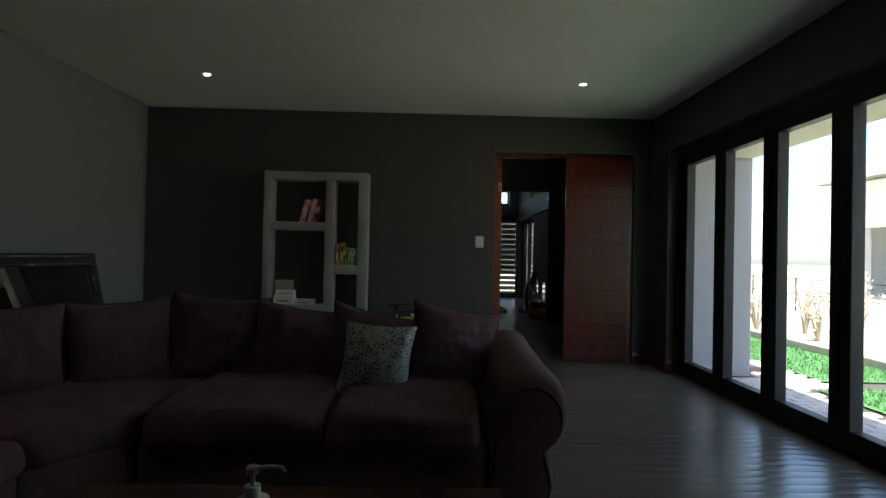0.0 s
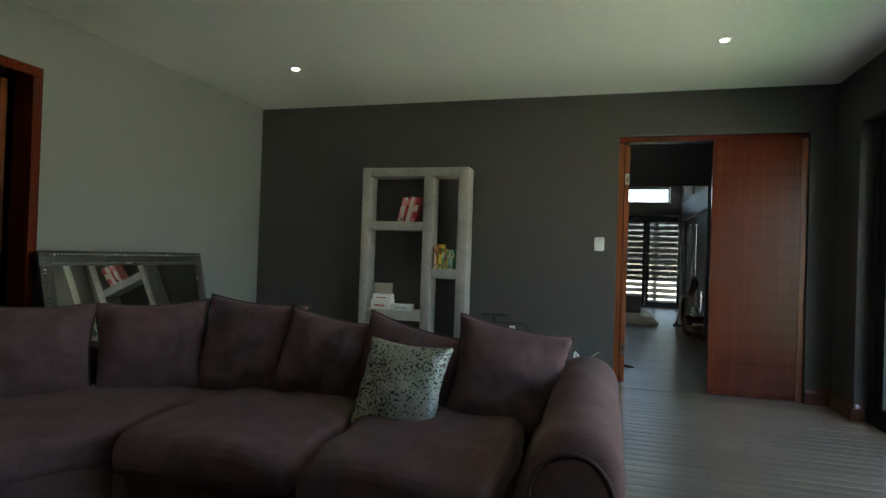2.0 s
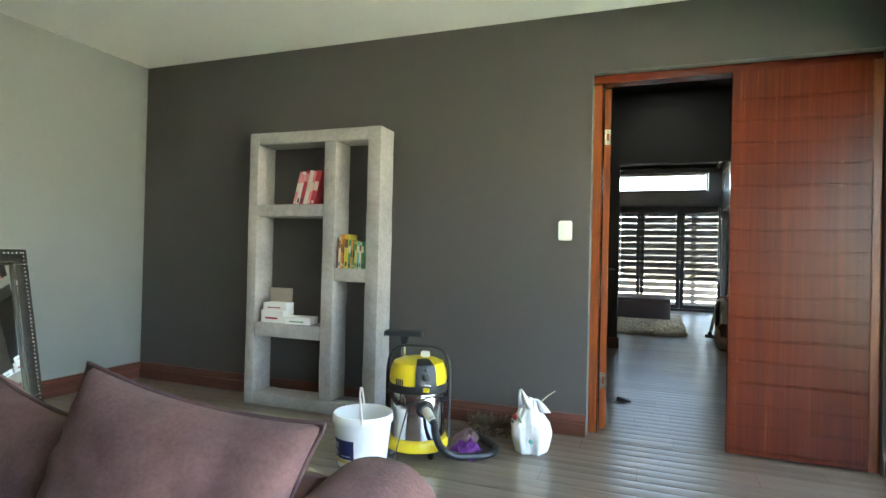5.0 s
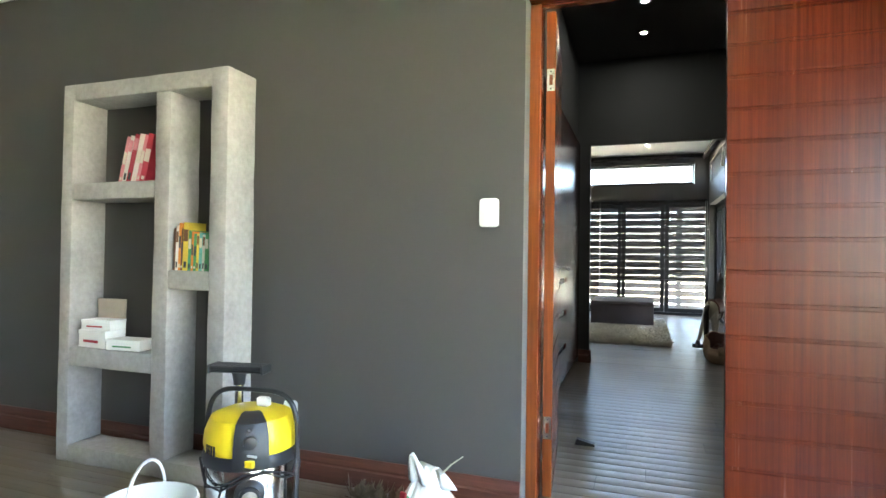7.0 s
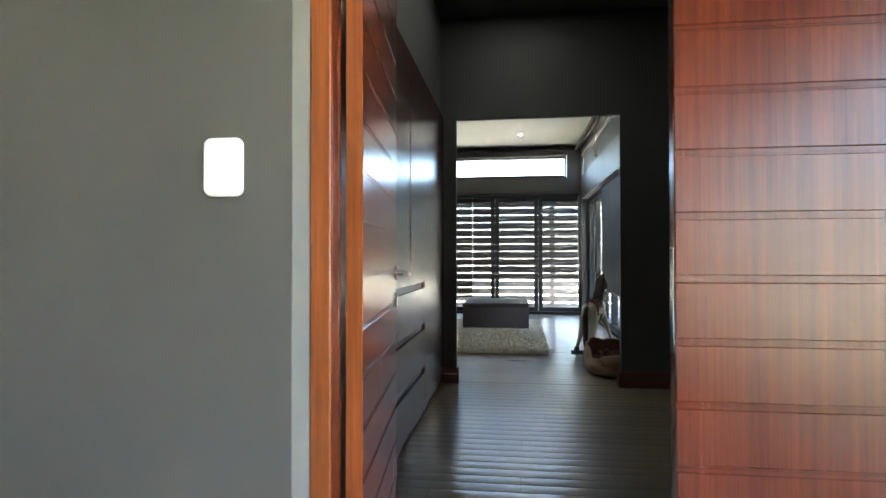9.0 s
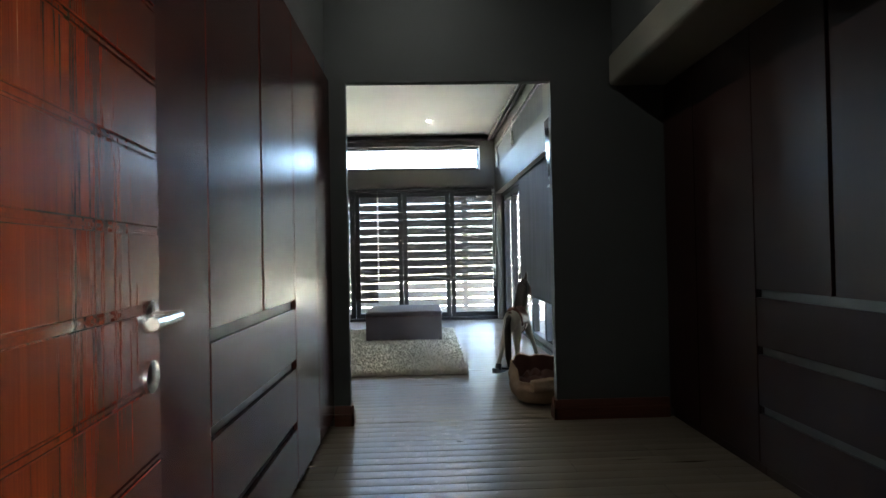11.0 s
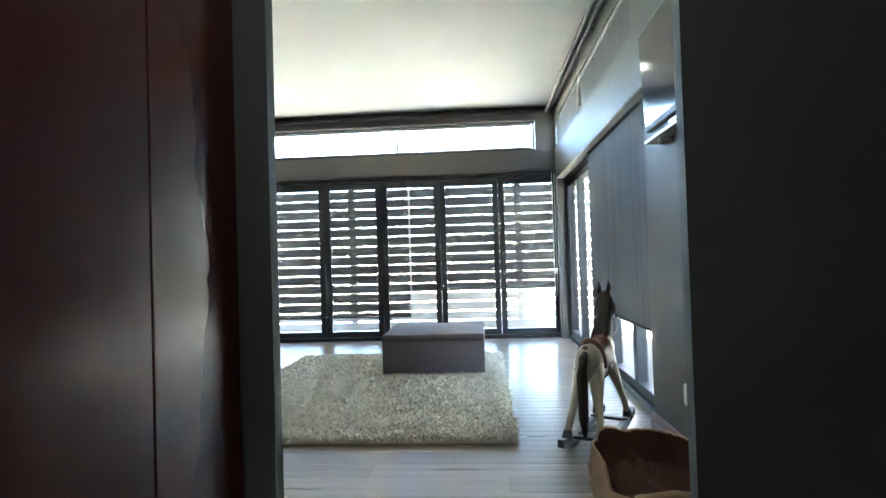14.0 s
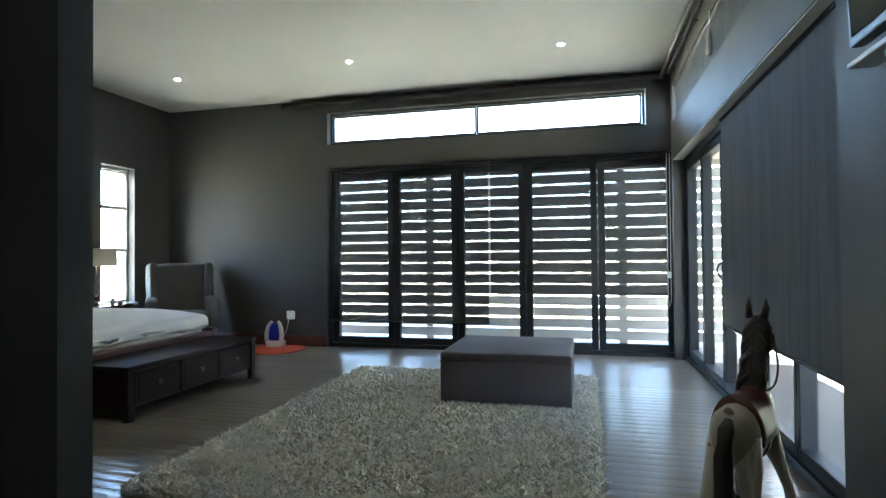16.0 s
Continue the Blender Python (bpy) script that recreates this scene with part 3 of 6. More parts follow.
def book(x, y, z, w, d, h, lean, mat, label):
    """One upright book, spine to the room; lean: degrees to its side."""
    e = thing("book", x, y, z, label, "book", "books in the bookcase")
    m = pose(x, y, z, 0, lean, 0)
    part("cover", turned(joined(joined(box(0, 0.0022, 0, d, 0, h), box(w - 0.0022, w, 0, d, 0, h)), box(0.0022, w - 0.0022, 0, 0.002, 0, h)), m), mat, e)
    part("pages", turned(box(0.0024, w - 0.0024, 0.0022, d - 0.004, 0.003, h - 0.003), m), PAPER, e)
    k = math.sin(x * 917.0) * 0.5 + 0.5
    part("spine_band", turned(box(0.002, w - 0.002, -0.0012, 0.0, h * (0.40 + 0.3 * k), h * (0.66 + 0.28 * k)), m), (PAPER, INK, IVORY, PINK)[int(k * 3.99)] if lean > 5 else (INK, PAPER, BROWNC)[int(k * 2.99)], e)
    part("spine_mark", turned(box(w * 0.25, w * 0.75, -0.0012, 0.0, h * 0.06, h * (0.12 + 0.1 * k)), m), INK if k > 0.4 else PAPER, e)
    return e


PAPER = mottled("book_paper", (0.62, 0.58, 0.48), 0.9, 0.06, 20, 300)
INK = mottled("dark_print", (0.05, 0.05, 0.06), 0.6, 0.1)
RED = mottled("red_cloth_cover", (0.42, 0.03, 0.05), 0.5, 0.15, 12, 90)
PINK = mottled("pink_cover", (0.62, 0.22, 0.25), 0.5, 0.12, 12, 90)
IVORY = mottled("ivory_cover", (0.66, 0.6, 0.55), 0.5, 0.08, 12, 90)
GREENC = mottled("green_cover", (0.07, 0.25, 0.10), 0.5, 0.15, 12, 90)
ORANGEC = mottled("orange_cover", (0.65, 0.22, 0.03), 0.5, 0.12, 12, 90)
YELLOWC = mottled("yellow_cover", (0.68, 0.50, 0.06), 0.5, 0.12, 12, 90)
BROWNC = mottled("brown_cover", (0.16, 0.07, 0.03), 0.5, 0.15, 12, 90)
TEALC = mottled("teal_cover", (0.15, 0.40, 0.38), 0.5, 0.12, 12, 90)
x = -2.03
for mat, w, h, name in ((PINK, 0.022, 0.235, "pink"), (IVORY, 0.026, 0.238, "ivory"), (RED, 0.030, 0.245, "red"), (IVORY, 0.032, 0.245, "pale"), (PINK, 0.020, 0.238, "pink"), (RED, 0.036, 0.244, "red")):
    book(x, -0.245, 1.418, w, 0.115, h, 14.0, mat, name + " cookbook leaning on its neighbours in the bookcase")
    x += w * 1.06
x = -1.664
for mat, w, h, name in ((BROWNC, 0.012, 0.20, "dark brown"), (IVORY, 0.016, 0.215, "ivory"), (ORANGEC, 0.014, 0.225, "orange"), (BROWNC, 0.010, 0.20, "brown"), (YELLOWC, 0.03, 0.228, "yellow"), (GREENC, 0.018, 0.19, "green"), (ORANGEC, 0.012, 0.185, "orange"), (GREENC, 0.016, 0.175, "green"), (YELLOWC, 0.014, 0.175, "yellow"), (TEALC, 0.018, 0.180, "teal"), (IVORY, 0.014, 0.17, "ivory"), (GREENC, 0.02, 0.18, "green")):
    book(x, -0.25, 0.986, w, 0.11, h, 1.5, mat, "thin " + name + " storybook upright in the bookcase")
    x += w + 0.0012


def carton(name, x, y, z, w, d, h, turn, mat, label, stripe):
    c = thing(name, x, y, z, label, "box", "boxes in the bookcase", turn=turn)
    part("carton", box(-w / 2, w / 2, -d / 2, d / 2, 0, h, 0.002), mat, c, local=True)
    part("lid_flap", box(-w / 2 - 0.001, w / 2 + 0.001, -d / 2 - 0.001, d / 2 + 0.001, h * 0.8, h + 0.0015, 0.001), mat, c, local=True)
    part("print_bar", box(-w * 0.3, w * 0.25, -d / 2 - 0.0022, -d / 2 - 0.0012, h * 0.3, h * 0.45), stripe, c, local=True)
    return c


CARD = mottled("brown_card", (0.42, 0.36, 0.29), 0.85, 0.1, 10, 120)
carton("card_sheet", -2.195, -0.125, 0.585, 0.19, 0.012, 0.235, 0, CARD, "brown cardboard sheet standing on the shelf", CARD)
carton("white_box", -2.165, -0.205, 0.585, 0.20, 0.11, 0.085, -4, WHITE_PL, "small white carton with red print on the shelf", RED)
carton("white_box", -2.16, -0.20, 0.672, 0.185, 0.10, 0.05, 3, WHITE_PL, "flat white carton stacked on another carton", RED)
carton("white_box", -1.96, -0.21, 0.585, 0.20, 0.11, 0.05, 5, WHITE_PL, "flat white and green carton on the shelf", GREENC)


# ---- wall plates ----
def wall_plate(name, m, w, h, label, rockers=1, plug=False):
    """A rounded wall plate in its own axes, facing -y."""
    e = new(name)
    e.matrix_basis = m
    tagged(e, label, "switch" if rockers else "socket")
    def rounded(k, y):
        r, a, c = 0.017, w / 2 * k, h / 2 * k
        out = []
        for sx, sz, q0 in ((1, 1, 0), (-1, 1, 90), (-1, -1, 180), (1, -1, 270)):
            out += [(sx * (a - r) + r * math.cos(radians(q0 + q)), y, sz * (c - r) + r * math.sin(radians(q0 + q))) for q in range(0, 91, 15)]
        return out

    part("plate", loft([rounded(1.0, 0.0), rounded(1.0, -0.005), rounded(0.985, -0.0085), rounded(0.95, -0.0105), rounded(0.88, -0.0112)]), WHITE_PL, e, smooth=True, local=True)
    if rockers:
        part("bezel", box(-w * 0.27, w * 0.27, -0.0125, -0.0105, -h * 0.19, h * 0.19, 0.0008), WHITE_PL, e, local=True)
        for i in range(rockers):
            a = -w * 0.25 + i * w * 0.5 / rockers
            part("rocker", box(a + 0.001, a + w * 0.5 / rockers - 0.001, -0.0165, -0.0122, -h * 0.17, h * 0.17, 0.0012), WHITE_PL, e, local=True)
    else:
        for dx, dz in ((0, 0.012), (-0.013, -0.01), (0.013, -0.01)):
            part("hole", turned(lathe([(0.0045, 0), (0.0045, 0.0008)], 0, 0, 0, 10), pose(dx, -0.0112, dz, 90)), BLACK, e, local=True)
        part("rocker", box(w * 0.22, w * 0.36, -0.014, -0.0105, -0.012, 0.016, 0.001), WHITE_PL, e, local=True)
    if plug:
        part("plug", box(-0.02, 0.02, -0.045, -0.0115, -0.02, 0.02, 0.008, 2), plug, e, "plug in the socket", True, True)
    return e


wall_plate("light_switch", pose(-0.178, -0.001, 1.260), 0.086, 0.124, "white rectangular light switch on the charcoal wall", 2)
wall_plate("wall_socket", pose(-1.16, -0.001, 0.30), 0.075, 0.12, "white wall socket with a black plug", 0, BLACK)
wall_plate("wall_socket", pose(-2.92, BY1 - 0.001, 0.385), 0.115, 0.11, "white wall socket with a white plug", 0, WHITE_PL)
wall_plate("wall_socket", pose(BX1 - 0.001, 4.665, 0.365, 0, 0, -90), 0.125, 0.11, "white double wall socket low on the wall", 0)
wall_plate("wall_socket", pose(BX1 - 0.001, 4.52, 0.375, 0, 0, -90), 0.10, 0.11, "white wall plate low on the wall", 0)


# ---- downlights ----
def downlight(x, y, z, watts=1.2):
    d = thing("downlight", x, y, z, "small round recessed downlight, lit", "downlight", "ceiling downlights")
    ring = [(0.023, -0.001), (0.027, -0.004), (0.044, -0.004), (0.047, -0.001), (0.047, 0.0), (0.023, 0.0)]
    part("trim", loft([[(x + r * math.cos(a), y + r * math.sin(a), z + h) for r, h in ring] for a in [math.tau * i / 24 for i in range(24)]], False, None, True), WHITE_PL, d, smooth=True)
    part("lens", lathe([(0.0225, -0.0005), (0.0225, -0.003)], x, y, z, 20), LAMP, d, "glowing lens")
    l = new("downlight_beam", bpy.data.lights.new("downlight_beam", "SPOT"))
    l.data.energy, l.data.spot_size, l.data.spot_blend, l.data.shadow_soft_size, l.data.color = watts, radians(100), 0.8, 0.03, (1.0, 0.9, 0.75)
    l.matrix_basis = Matrix.Translation((x, y, z - 0.012))
    return d


for x, y in ((-2.63, -1.135), (0.593, -1.14), (-2.63, -4.4), (0.593, -4.4)):
    downlight(x, y, LH)
downlight(2.17, -0.80, 2.175, 0.3)
for x, y in ((0.45, 2.98), (0.455, 2.33), (0.455, 1.0)):
    downlight(x, y, 3.115, 0.012)
for x, y in ((-3.652, 8.19), (-1.58, 8.19), (0.543, 8.30), (-3.652, 5.0), (-1.58, 5.0), (0.543, 5.0)):
    downlight(x, y, BH, 0.5)


# ---- built-in cupboards in the passage ----
def cupboard_unit(name, y0, y1, x_face, side, drawers, label, ztop=2.25, split=None, wood=None):
    """A tall built-in unit with its doors facing along x; side: the way the face looks."""
    wood = wood or CUPBOARD
    back = x_face - side * 0.56
    e = thing(name, (x_face + back) / 2, (y0 + y1) / 2, 0, label, "cupboard", "built-in passage cupboards")

    def bx(a, c, d0, d1, z0, z1, bevel=0.0015):
        xs = sorted((x_face - side * d0, x_face - side * d1))
        return box(xs[0], xs[1], a, c, z0, z1, bevel)

    part("carcass", bx(y0 + 0.002, y1 - 0.002, 0.024, 0.55, 0.06, ztop), wood, e)
    part("plinth", bx(y0, y1, 0.03, 0.05, 0.0, 0.06), wood, e)
    if drawers:
        for z0, z1 in ((0.065, 0.305), (0.345, 0.59), (0.63, 0.865)):
            part("drawer_front", bx(y0 + 0.002, y1 - 0.002, 0.0, 0.02, z0, z1), wood, e)
            part("finger_recess", bx(y0 + 0.01, y1 - 0.01, 0.021, 0.0235, z1 - 0.002, z1 + 0.04), RECESS, e, "brushed metal finger recess")
        mid = split or (y0 + y1) / 2
        part("door", bx(y0 + 0.002, mid - 0.011, 0.0, 0.02, 0.905, ztop), wood, e)
        part("door", bx(mid + 0.011, y1 - 0.002, 0.0, 0.02, 0.905, ztop), wood, e)
    else:
        part("door", bx(y0 + 0.003, y1 - 0.003, 0.0, 0.02, 0.065, ztop), wood, e)
    return e


LBL = "dark mahogany built-in cupboard with a tall plain door"
cupboard_unit("cupboard", 0.17, 0.98, CUP_X, 1, False, LBL)
cupboard_unit("cupboard", 0.982, 1.53, CUP_X, 1, False, LBL)
cupboard_unit("cupboard", 1.532, 2.56, CUP_X, 1, True, "dark mahogany built-in cupboard with three drawers below two doors", split=2.05)
cupboard_unit("cupboard", 2.562, 3.10, CUP_X, 1, False, LBL)
cupboard_unit("cupboard", 3.102, 3.585, CUP_X, 1, False, LBL)
# Cupboard wood darkened: the shade on the right side is put into its colour
SHADED_WOOD = mottled("shaded_wardrobe_wood", (0.026, 0.0105, 0.0085), 0.34, 0.14, 1.2, 8, 0, 0.001, stretch=(1, 1, 0.4), spec=0.3, gloss_var=0.02)
WLBL = "dark mahogany built-in wardrobe with a tall plain door, shade put into its colour"
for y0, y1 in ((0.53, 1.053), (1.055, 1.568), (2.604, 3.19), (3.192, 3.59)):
    u = cupboard_unit("wardrobe", y0, y1, WARD_X, -1, False, WLBL, 2.195, wood=SHADED_WOOD)
    part("knob", turned(lathe([(0.006, 0), (0.006, 0.012), (0.014, 0.018), (0.014, 0.026), (0.008, 0.03)], 0, 0, 0, 14), pose(WARD_X, y1 - 0.07, 0.90, 0, -90)), CHROME, u, "small chrome knob", True) if y0 == 1.055 else None
cupboard_unit("wardrobe", 1.57, 2.602, WARD_X, -1, True, "dark mahogany built-in wardrobe with three drawers below two doors, shade put into its colour", 2.195, wood=SHADED_WOOD)


# ---- blinds, curtain rails, slat screens ----
def roller_blind(name, axis, p, u0, u1, z0, z1, mat, label, drop=True):
    """Cloth hanging from a tube, with a bottom bar."""
    cx, cy = (p, (u0 + u1) / 2) if axis == "x" else ((u0 + u1) / 2, p)
    e = thing(name, cx, cy, z1, label, "roller blind", "roller blinds")
    n = 24
    b = bmesh.new()
    rows = []
    for i in range(n + 1):
        u = u0 + (u1 - u0) * i / n
        off = 0.0025 * math.sin(i * 1.7) + 0.0015 * math.sin(i * 0.6)
        pt = lambda z, k=1.0: (p + off * k, u, z) if axis == "x" else (u, p + off * k, z)
        rows.append((b.verts.new(pt(z0)), b.verts.new(pt(z1 - 0.03, 0.2))))
    for r, s in zip(rows, rows[1:]):
        b.faces.new((r[0], s[0], s[1], r[1]))
    part("cloth", b, mat, e, smooth="all")
    ends = lambda z: [(p, u0, z), (p, u1, z)] if axis == "x" else [(u0, p, z), (u1, p, z)]
    part("roller", tube(ends(z1 - 0.014), 0.012, 12), ALU, e, smooth=True)
    part("bottom_bar", tube(ends(z0 - 0.004), 0.010, 8), ALU, e, "slim dark bottom bar", True)
    return e


roller_blind("roller_blind", "y", BY1 - 0.03, -2.36, -0.345, 0.335, 2.24, BLIND, "dark see-through sunscreen roller blind, lowered almost to the floor")
roller_blind("roller_blind", "y", BY1 - 0.03, -0.325, 1.62, 0.685, 2.24, BLIND, "dark see-through sunscreen roller blind, lowered two thirds")
roller_blind("roller_blind", "x", BX1 + 0.075, 5.30, 7.45, 0.585, 2.125, BLIND_DENSE, "dense dark grey roller blind over the side glass doors")
roller_blind("roller_blind", "x", BX1 + 0.02, 5.52, BY1 - 0.22, 2.54, 2.895, BLIND_DENSE, "dark grey blind over the high side window")
cord = thing("cord_loop", 1.60, BY1 - 0.05, 0.9, "thin white looped control cord beside the glass doors", "cord")
part("chain", tube([(1.60, BY1 - 0.06, 2.2), (1.60, BY1 - 0.06, 0.62), (1.615, BY1 - 0.06, 0.55), (1.63, BY1 - 0.06, 0.62), (1.63, BY1 - 0.06, 2.2)], 0.003, 6), WHITE_PL, cord)
part("tensioner", box(1.595, 1.635, BY1 - 0.075, BY1 - 0.045, 0.86, 0.93, 0.006), WHITE_PL, cord)
pull = thing("blind_pull", BX1 - 0.03, 7.25, 2.5, "white pull tassel hanging from the high blind", "blind pull")
part("string", tube([(BX1 - 0.03, 7.25, 2.86), (BX1 - 0.035, 7.25, 2.70)], 0.0025, 6), WHITE_PL, pull)
part("tassel", lathe([(0.006, 0.20), (0.014, 0.15), (0.022, 0.03), (0.019, 0.0)], BX1 - 0.035, 7.25, 2.54, 12), WHITE_PL, pull, smooth=True)


RAILWOOD = mottled("dark_rail", (0.028, 0.022, 0.020), 0.6, 0.2, 6, 90, 0.05, 0.001, spec=0.25)


def rail(name, a, c, label, brackets):
    a, c = Vector(a), Vector(c)
    e = thing(name, *((a + c) / 2), label, "curtain rail", "curtain rails")
    side = Vector((0, 0, 1)).cross((c - a).normalized())
    part("front_rod", tube([a, c], 0.027, 12), RAILWOOD, e, smooth=True)
    part("rear_rod", tube([a + side * 0.055 + (c - a).normalized() * 0.1, c + side * 0.06], 0.024, 12), RAILWOOD, e, smooth=True)
    for end in (a, c):
        part("finial", lathe([(0.027, -0.03), (0.034, -0.02), (0.034, 0.02), (0.027, 0.03)], *end, 12), RAILWOOD, e, smooth=True)
    for t in brackets:
        q = a.lerp(c, t)
        part("bracket", tube([q + side * 0.105, q, q + Vector((0, 0, 0.02))], 0.009, 8), RAILWOOD, e, smooth=True)


rail("curtain_rail", (-2.95, BY1 - 0.11, 3.04), (1.52, BY1 - 0.11, 3.04), "long dark double curtain rail above the high window", (0.06, 0.5, 0.95))
rail("curtain_rail", (BX1 - 0.11, BY1 - 0.15, 3.02), (BX1 - 0.11, 5.2, 3.02), "dark double curtain rail along the side wall", (0.05, 0.35, 0.65, 0.95))


def slat_screen(name, axis, p, u0, u1, z0, z1, posts, label):
    cx, cy = (p, (u0 + u1) / 2) if axis == "x" else ((u0 + u1) / 2, p)
    e = thing(name, cx, cy, -0.08, label, "slat screen", "outdoor slat screens")
    z = z0
    me = None
    while z < z1:
        if me is None:
            bb = box(-0.012, 0.012, u0 - cy, u1 - cy, 0, 0.126, 0.003) if axis == "x" else box(u0 - cx, u1 - cx, -0.012, 0.012, 0, 0.126, 0.003)
            s = part("slat", bb, SLAT, e, local=True)
            me = s.data
        else:
            s = new("slat", me)
            s.parent = e
        s.matrix_basis = Matrix.Translation((0, 0, z + 0.08))
        z += 0.1535
    for u in posts:
        bb = box(p + 0.014, p + 0.09, u - 0.055, u + 0.055, -0.09, z1 + 0.02, 0.004) if axis == "x" else box(u - 0.055, u + 0.055, p + 0.014, p + 0.09, -0.09, z1 + 0.02, 0.004)
        part("post", bb, SLAT, e)
    return e


slat_screen("slat_screen", "y", 10.8, -5.0, 3.25, -0.03, 2.36, (-4.2, -1.48, 1.23, 3.15), "tall screen of pale grey horizontal slats outside the glass doors")
slat_screen("slat_screen", "x", 3.25, 4.6, 10.75, -0.03, 2.36, (4.7, 7.4, 10.0), "tall screen of pale grey horizontal slats beside the terrace")


# ---- narrow bedroom window ----
w = thing("window_6", BX0 - 0.1, 8.5, 0.58, "narrow tall aluminium window with three panes", "window", kind="structure")
FR = mottled("white_window_frame", (0.6, 0.6, 0.58), 0.4, 0.05)
for a, c, e, g in ((8.252, 8.282, 0.582, 2.248), (8.718, 8.748, 0.582, 2.248), (8.282, 8.718, 0.582, 0.615), (8.282, 8.718, 2.215, 2.248), (8.282, 8.718, 1.21, 1.25), (8.282, 8.718, 1.73, 1.775)):
    part("frame_bar", box(BX0 - 0.15, BX0 - 0.10, a, c, e, g, 0.003), FR, w)
for e, g in ((0.615, 1.21), (1.25, 1.73)):
    part("pane", box(BX0 - 0.128, BX0 - 0.122, 8.28, 8.72, e, g), GLASS, w, "clear glass pane").visible_shadow = False
m = Matrix.Translation((BX0 - 0.125, 8.5, 2.21)) @ pose(0, 0, 0, 0, 20, 0)
sash = part("sash", turned(joined(joined(box(-0.012, 0.012, -0.215, -0.19, -0.43, 0), box(-0.012, 0.012, 0.19, 0.215, -0.43, 0)), joined(box(-0.012, 0.012, -0.19, 0.19, -0.43, -0.405), box(-0.012, 0.012, -0.19, 0.19, -0.025, 0))), m), FR, w, "top sash tilted open")
part("pane", turned(box(-0.003, 0.003, -0.192, 0.192, -0.408, -0.022), m), GLASS, sash).visible_shadow = False
part("sill", box(BX0 - 0.21, BX0 + 0.03, 8.22, 8.78, 0.55, 0.582, 0.004), FR, w)


# ---- lounge furniture ----
def pillow_mesh(w, h, t, seed, n=22, droop=0.0):
    """A stuffed cushion in x and z, thick along y, with pinched corners and soft creases."""
    b = bmesh.new()
    rim = {}
    for side in (-1, 1):
        vs = {}
        for i in range(n + 1):
            for k in range(n + 1):
                u, v = -1 + 2 * i / n, -1 + 2 * k / n
                edge = i in (0, n) or k in (0, n)
                if edge and (i, k) in rim:
                    vs[i, k] = rim[i, k]
                    continue
                x = u * w / 2 * (1 - 0.12 * (1 - v * v))
                z = v * h / 2 * (1 - 0.10 * (1 - u * u)) - droop * (1 - u * u) * max(0, v) * h
                d = t / 2 * max(0.0, (1 - u * u) * (1 - v * v)) ** 0.38
                q = Vector((x * 9 + seed * 7.3, z * 9, side * 3.1))
                gather = max(0.0, 1 - (1 - max(abs(u), abs(v))) / 0.22)
                d += 0.012 * gather * noise.noise(Vector((x * 38 + seed, z * 38, side))) * (0 if edge else 1)
                d += (noise.noise(q) * 0.016 + noise.noise(q * 2.7) * 0.008 + abs(noise.noise(q * 1.6)) * 0.010) * (0 if edge else 1)
                vs[i, k] = b.verts.new((x, side * d, z))
                if edge:
                    rim[i, k] = vs[i, k]
        for i in range(n):
            for k in range(n):
                f = (vs[i, k], vs[i + 1, k], vs[i + 1, k + 1], vs[i, k + 1])
                b.faces.new(f if side < 0 else f[::-1])
    loop = [(i, 0) for i in range(n)] + [(n, k) for k in range(n)] + [(i, n) for i in range(n, 0, -1)] + [(0, k) for k in range(n, 0, -1)]
    return b, [rim[q].co.copy() for q in loop]


def cushion(name, x, y, z, yaw, tilt, roll, w, h, t, mat, pipe, label, seed, category="cushion", group="sofa cushions"):
    e = new(name)
    e.matrix_basis = Matrix.Translation((x, y, z)) @ pose(0, 0, 0, 0, 0, yaw) @ pose(0, 0, 0, -tilt, roll, 0)
    tagged(e, label, category, group)
    b, loop = pillow_mesh(w, h, t, seed, 30)
    part("cover", b, mat, e, smooth="all", local=True)
    if pipe:
        part("piping", tube(loop, 0.006, 6, around=True), pipe, e, "corded edge", "all", True)
    return e


def puffy(outline, z0, z1, radius, seed, amount=0.018):
    """A stuffed slab over a plan outline, edges rounded and the top slightly domed."""
    b = bmesh.new()
    f = b.faces.new([b.verts.new((x, y, z0)) for x, y in outline])
    r = bmesh.ops.extrude_face_region(b, geom=[f])
    bmesh.ops.translate(b, verts=[v for v in r["geom"] if isinstance(v, bmesh.types.BMVert)], vec=(0, 0, z1 - z0))
    bmesh.ops.recalc_face_normals(b, faces=b.faces[:])
    bmesh.ops.bevel(b, geom=b.edges[:], offset=radius, segments=4, affect="EDGES", profile=0.6)
    bmesh.ops.triangulate(b, faces=b.faces[:])
    for k in range(3):
        bmesh.ops.subdivide_edges(b, edges=[q for q in b.edges if q.calc_length() > 0.06], cuts=1)
        bmesh.ops.triangulate(b, faces=[q for q in b.faces if len(q.verts) > 3])
    cx, cy = sum(p[0] for p in outline) / len(outline), sum(p[1] for p in outline) / len(outline)
    for v in b.verts:
        far = min(1.0, math.hypot(v.co.x - cx, v.co.y - cy) / 0.45)
        if v.co.z > (z0 + z1) / 2:
            v.co.z += 0.03 * (1 - far * far)
        q = Vector((v.co.x * 6 + seed, v.co.y * 6, v.co.z * 6))
        v.co += noise.noise_vector(q) * amount + noise.noise_vector(q * 3.1) * amount * 0.3
    return b


SOFA_SIZE = 1.145


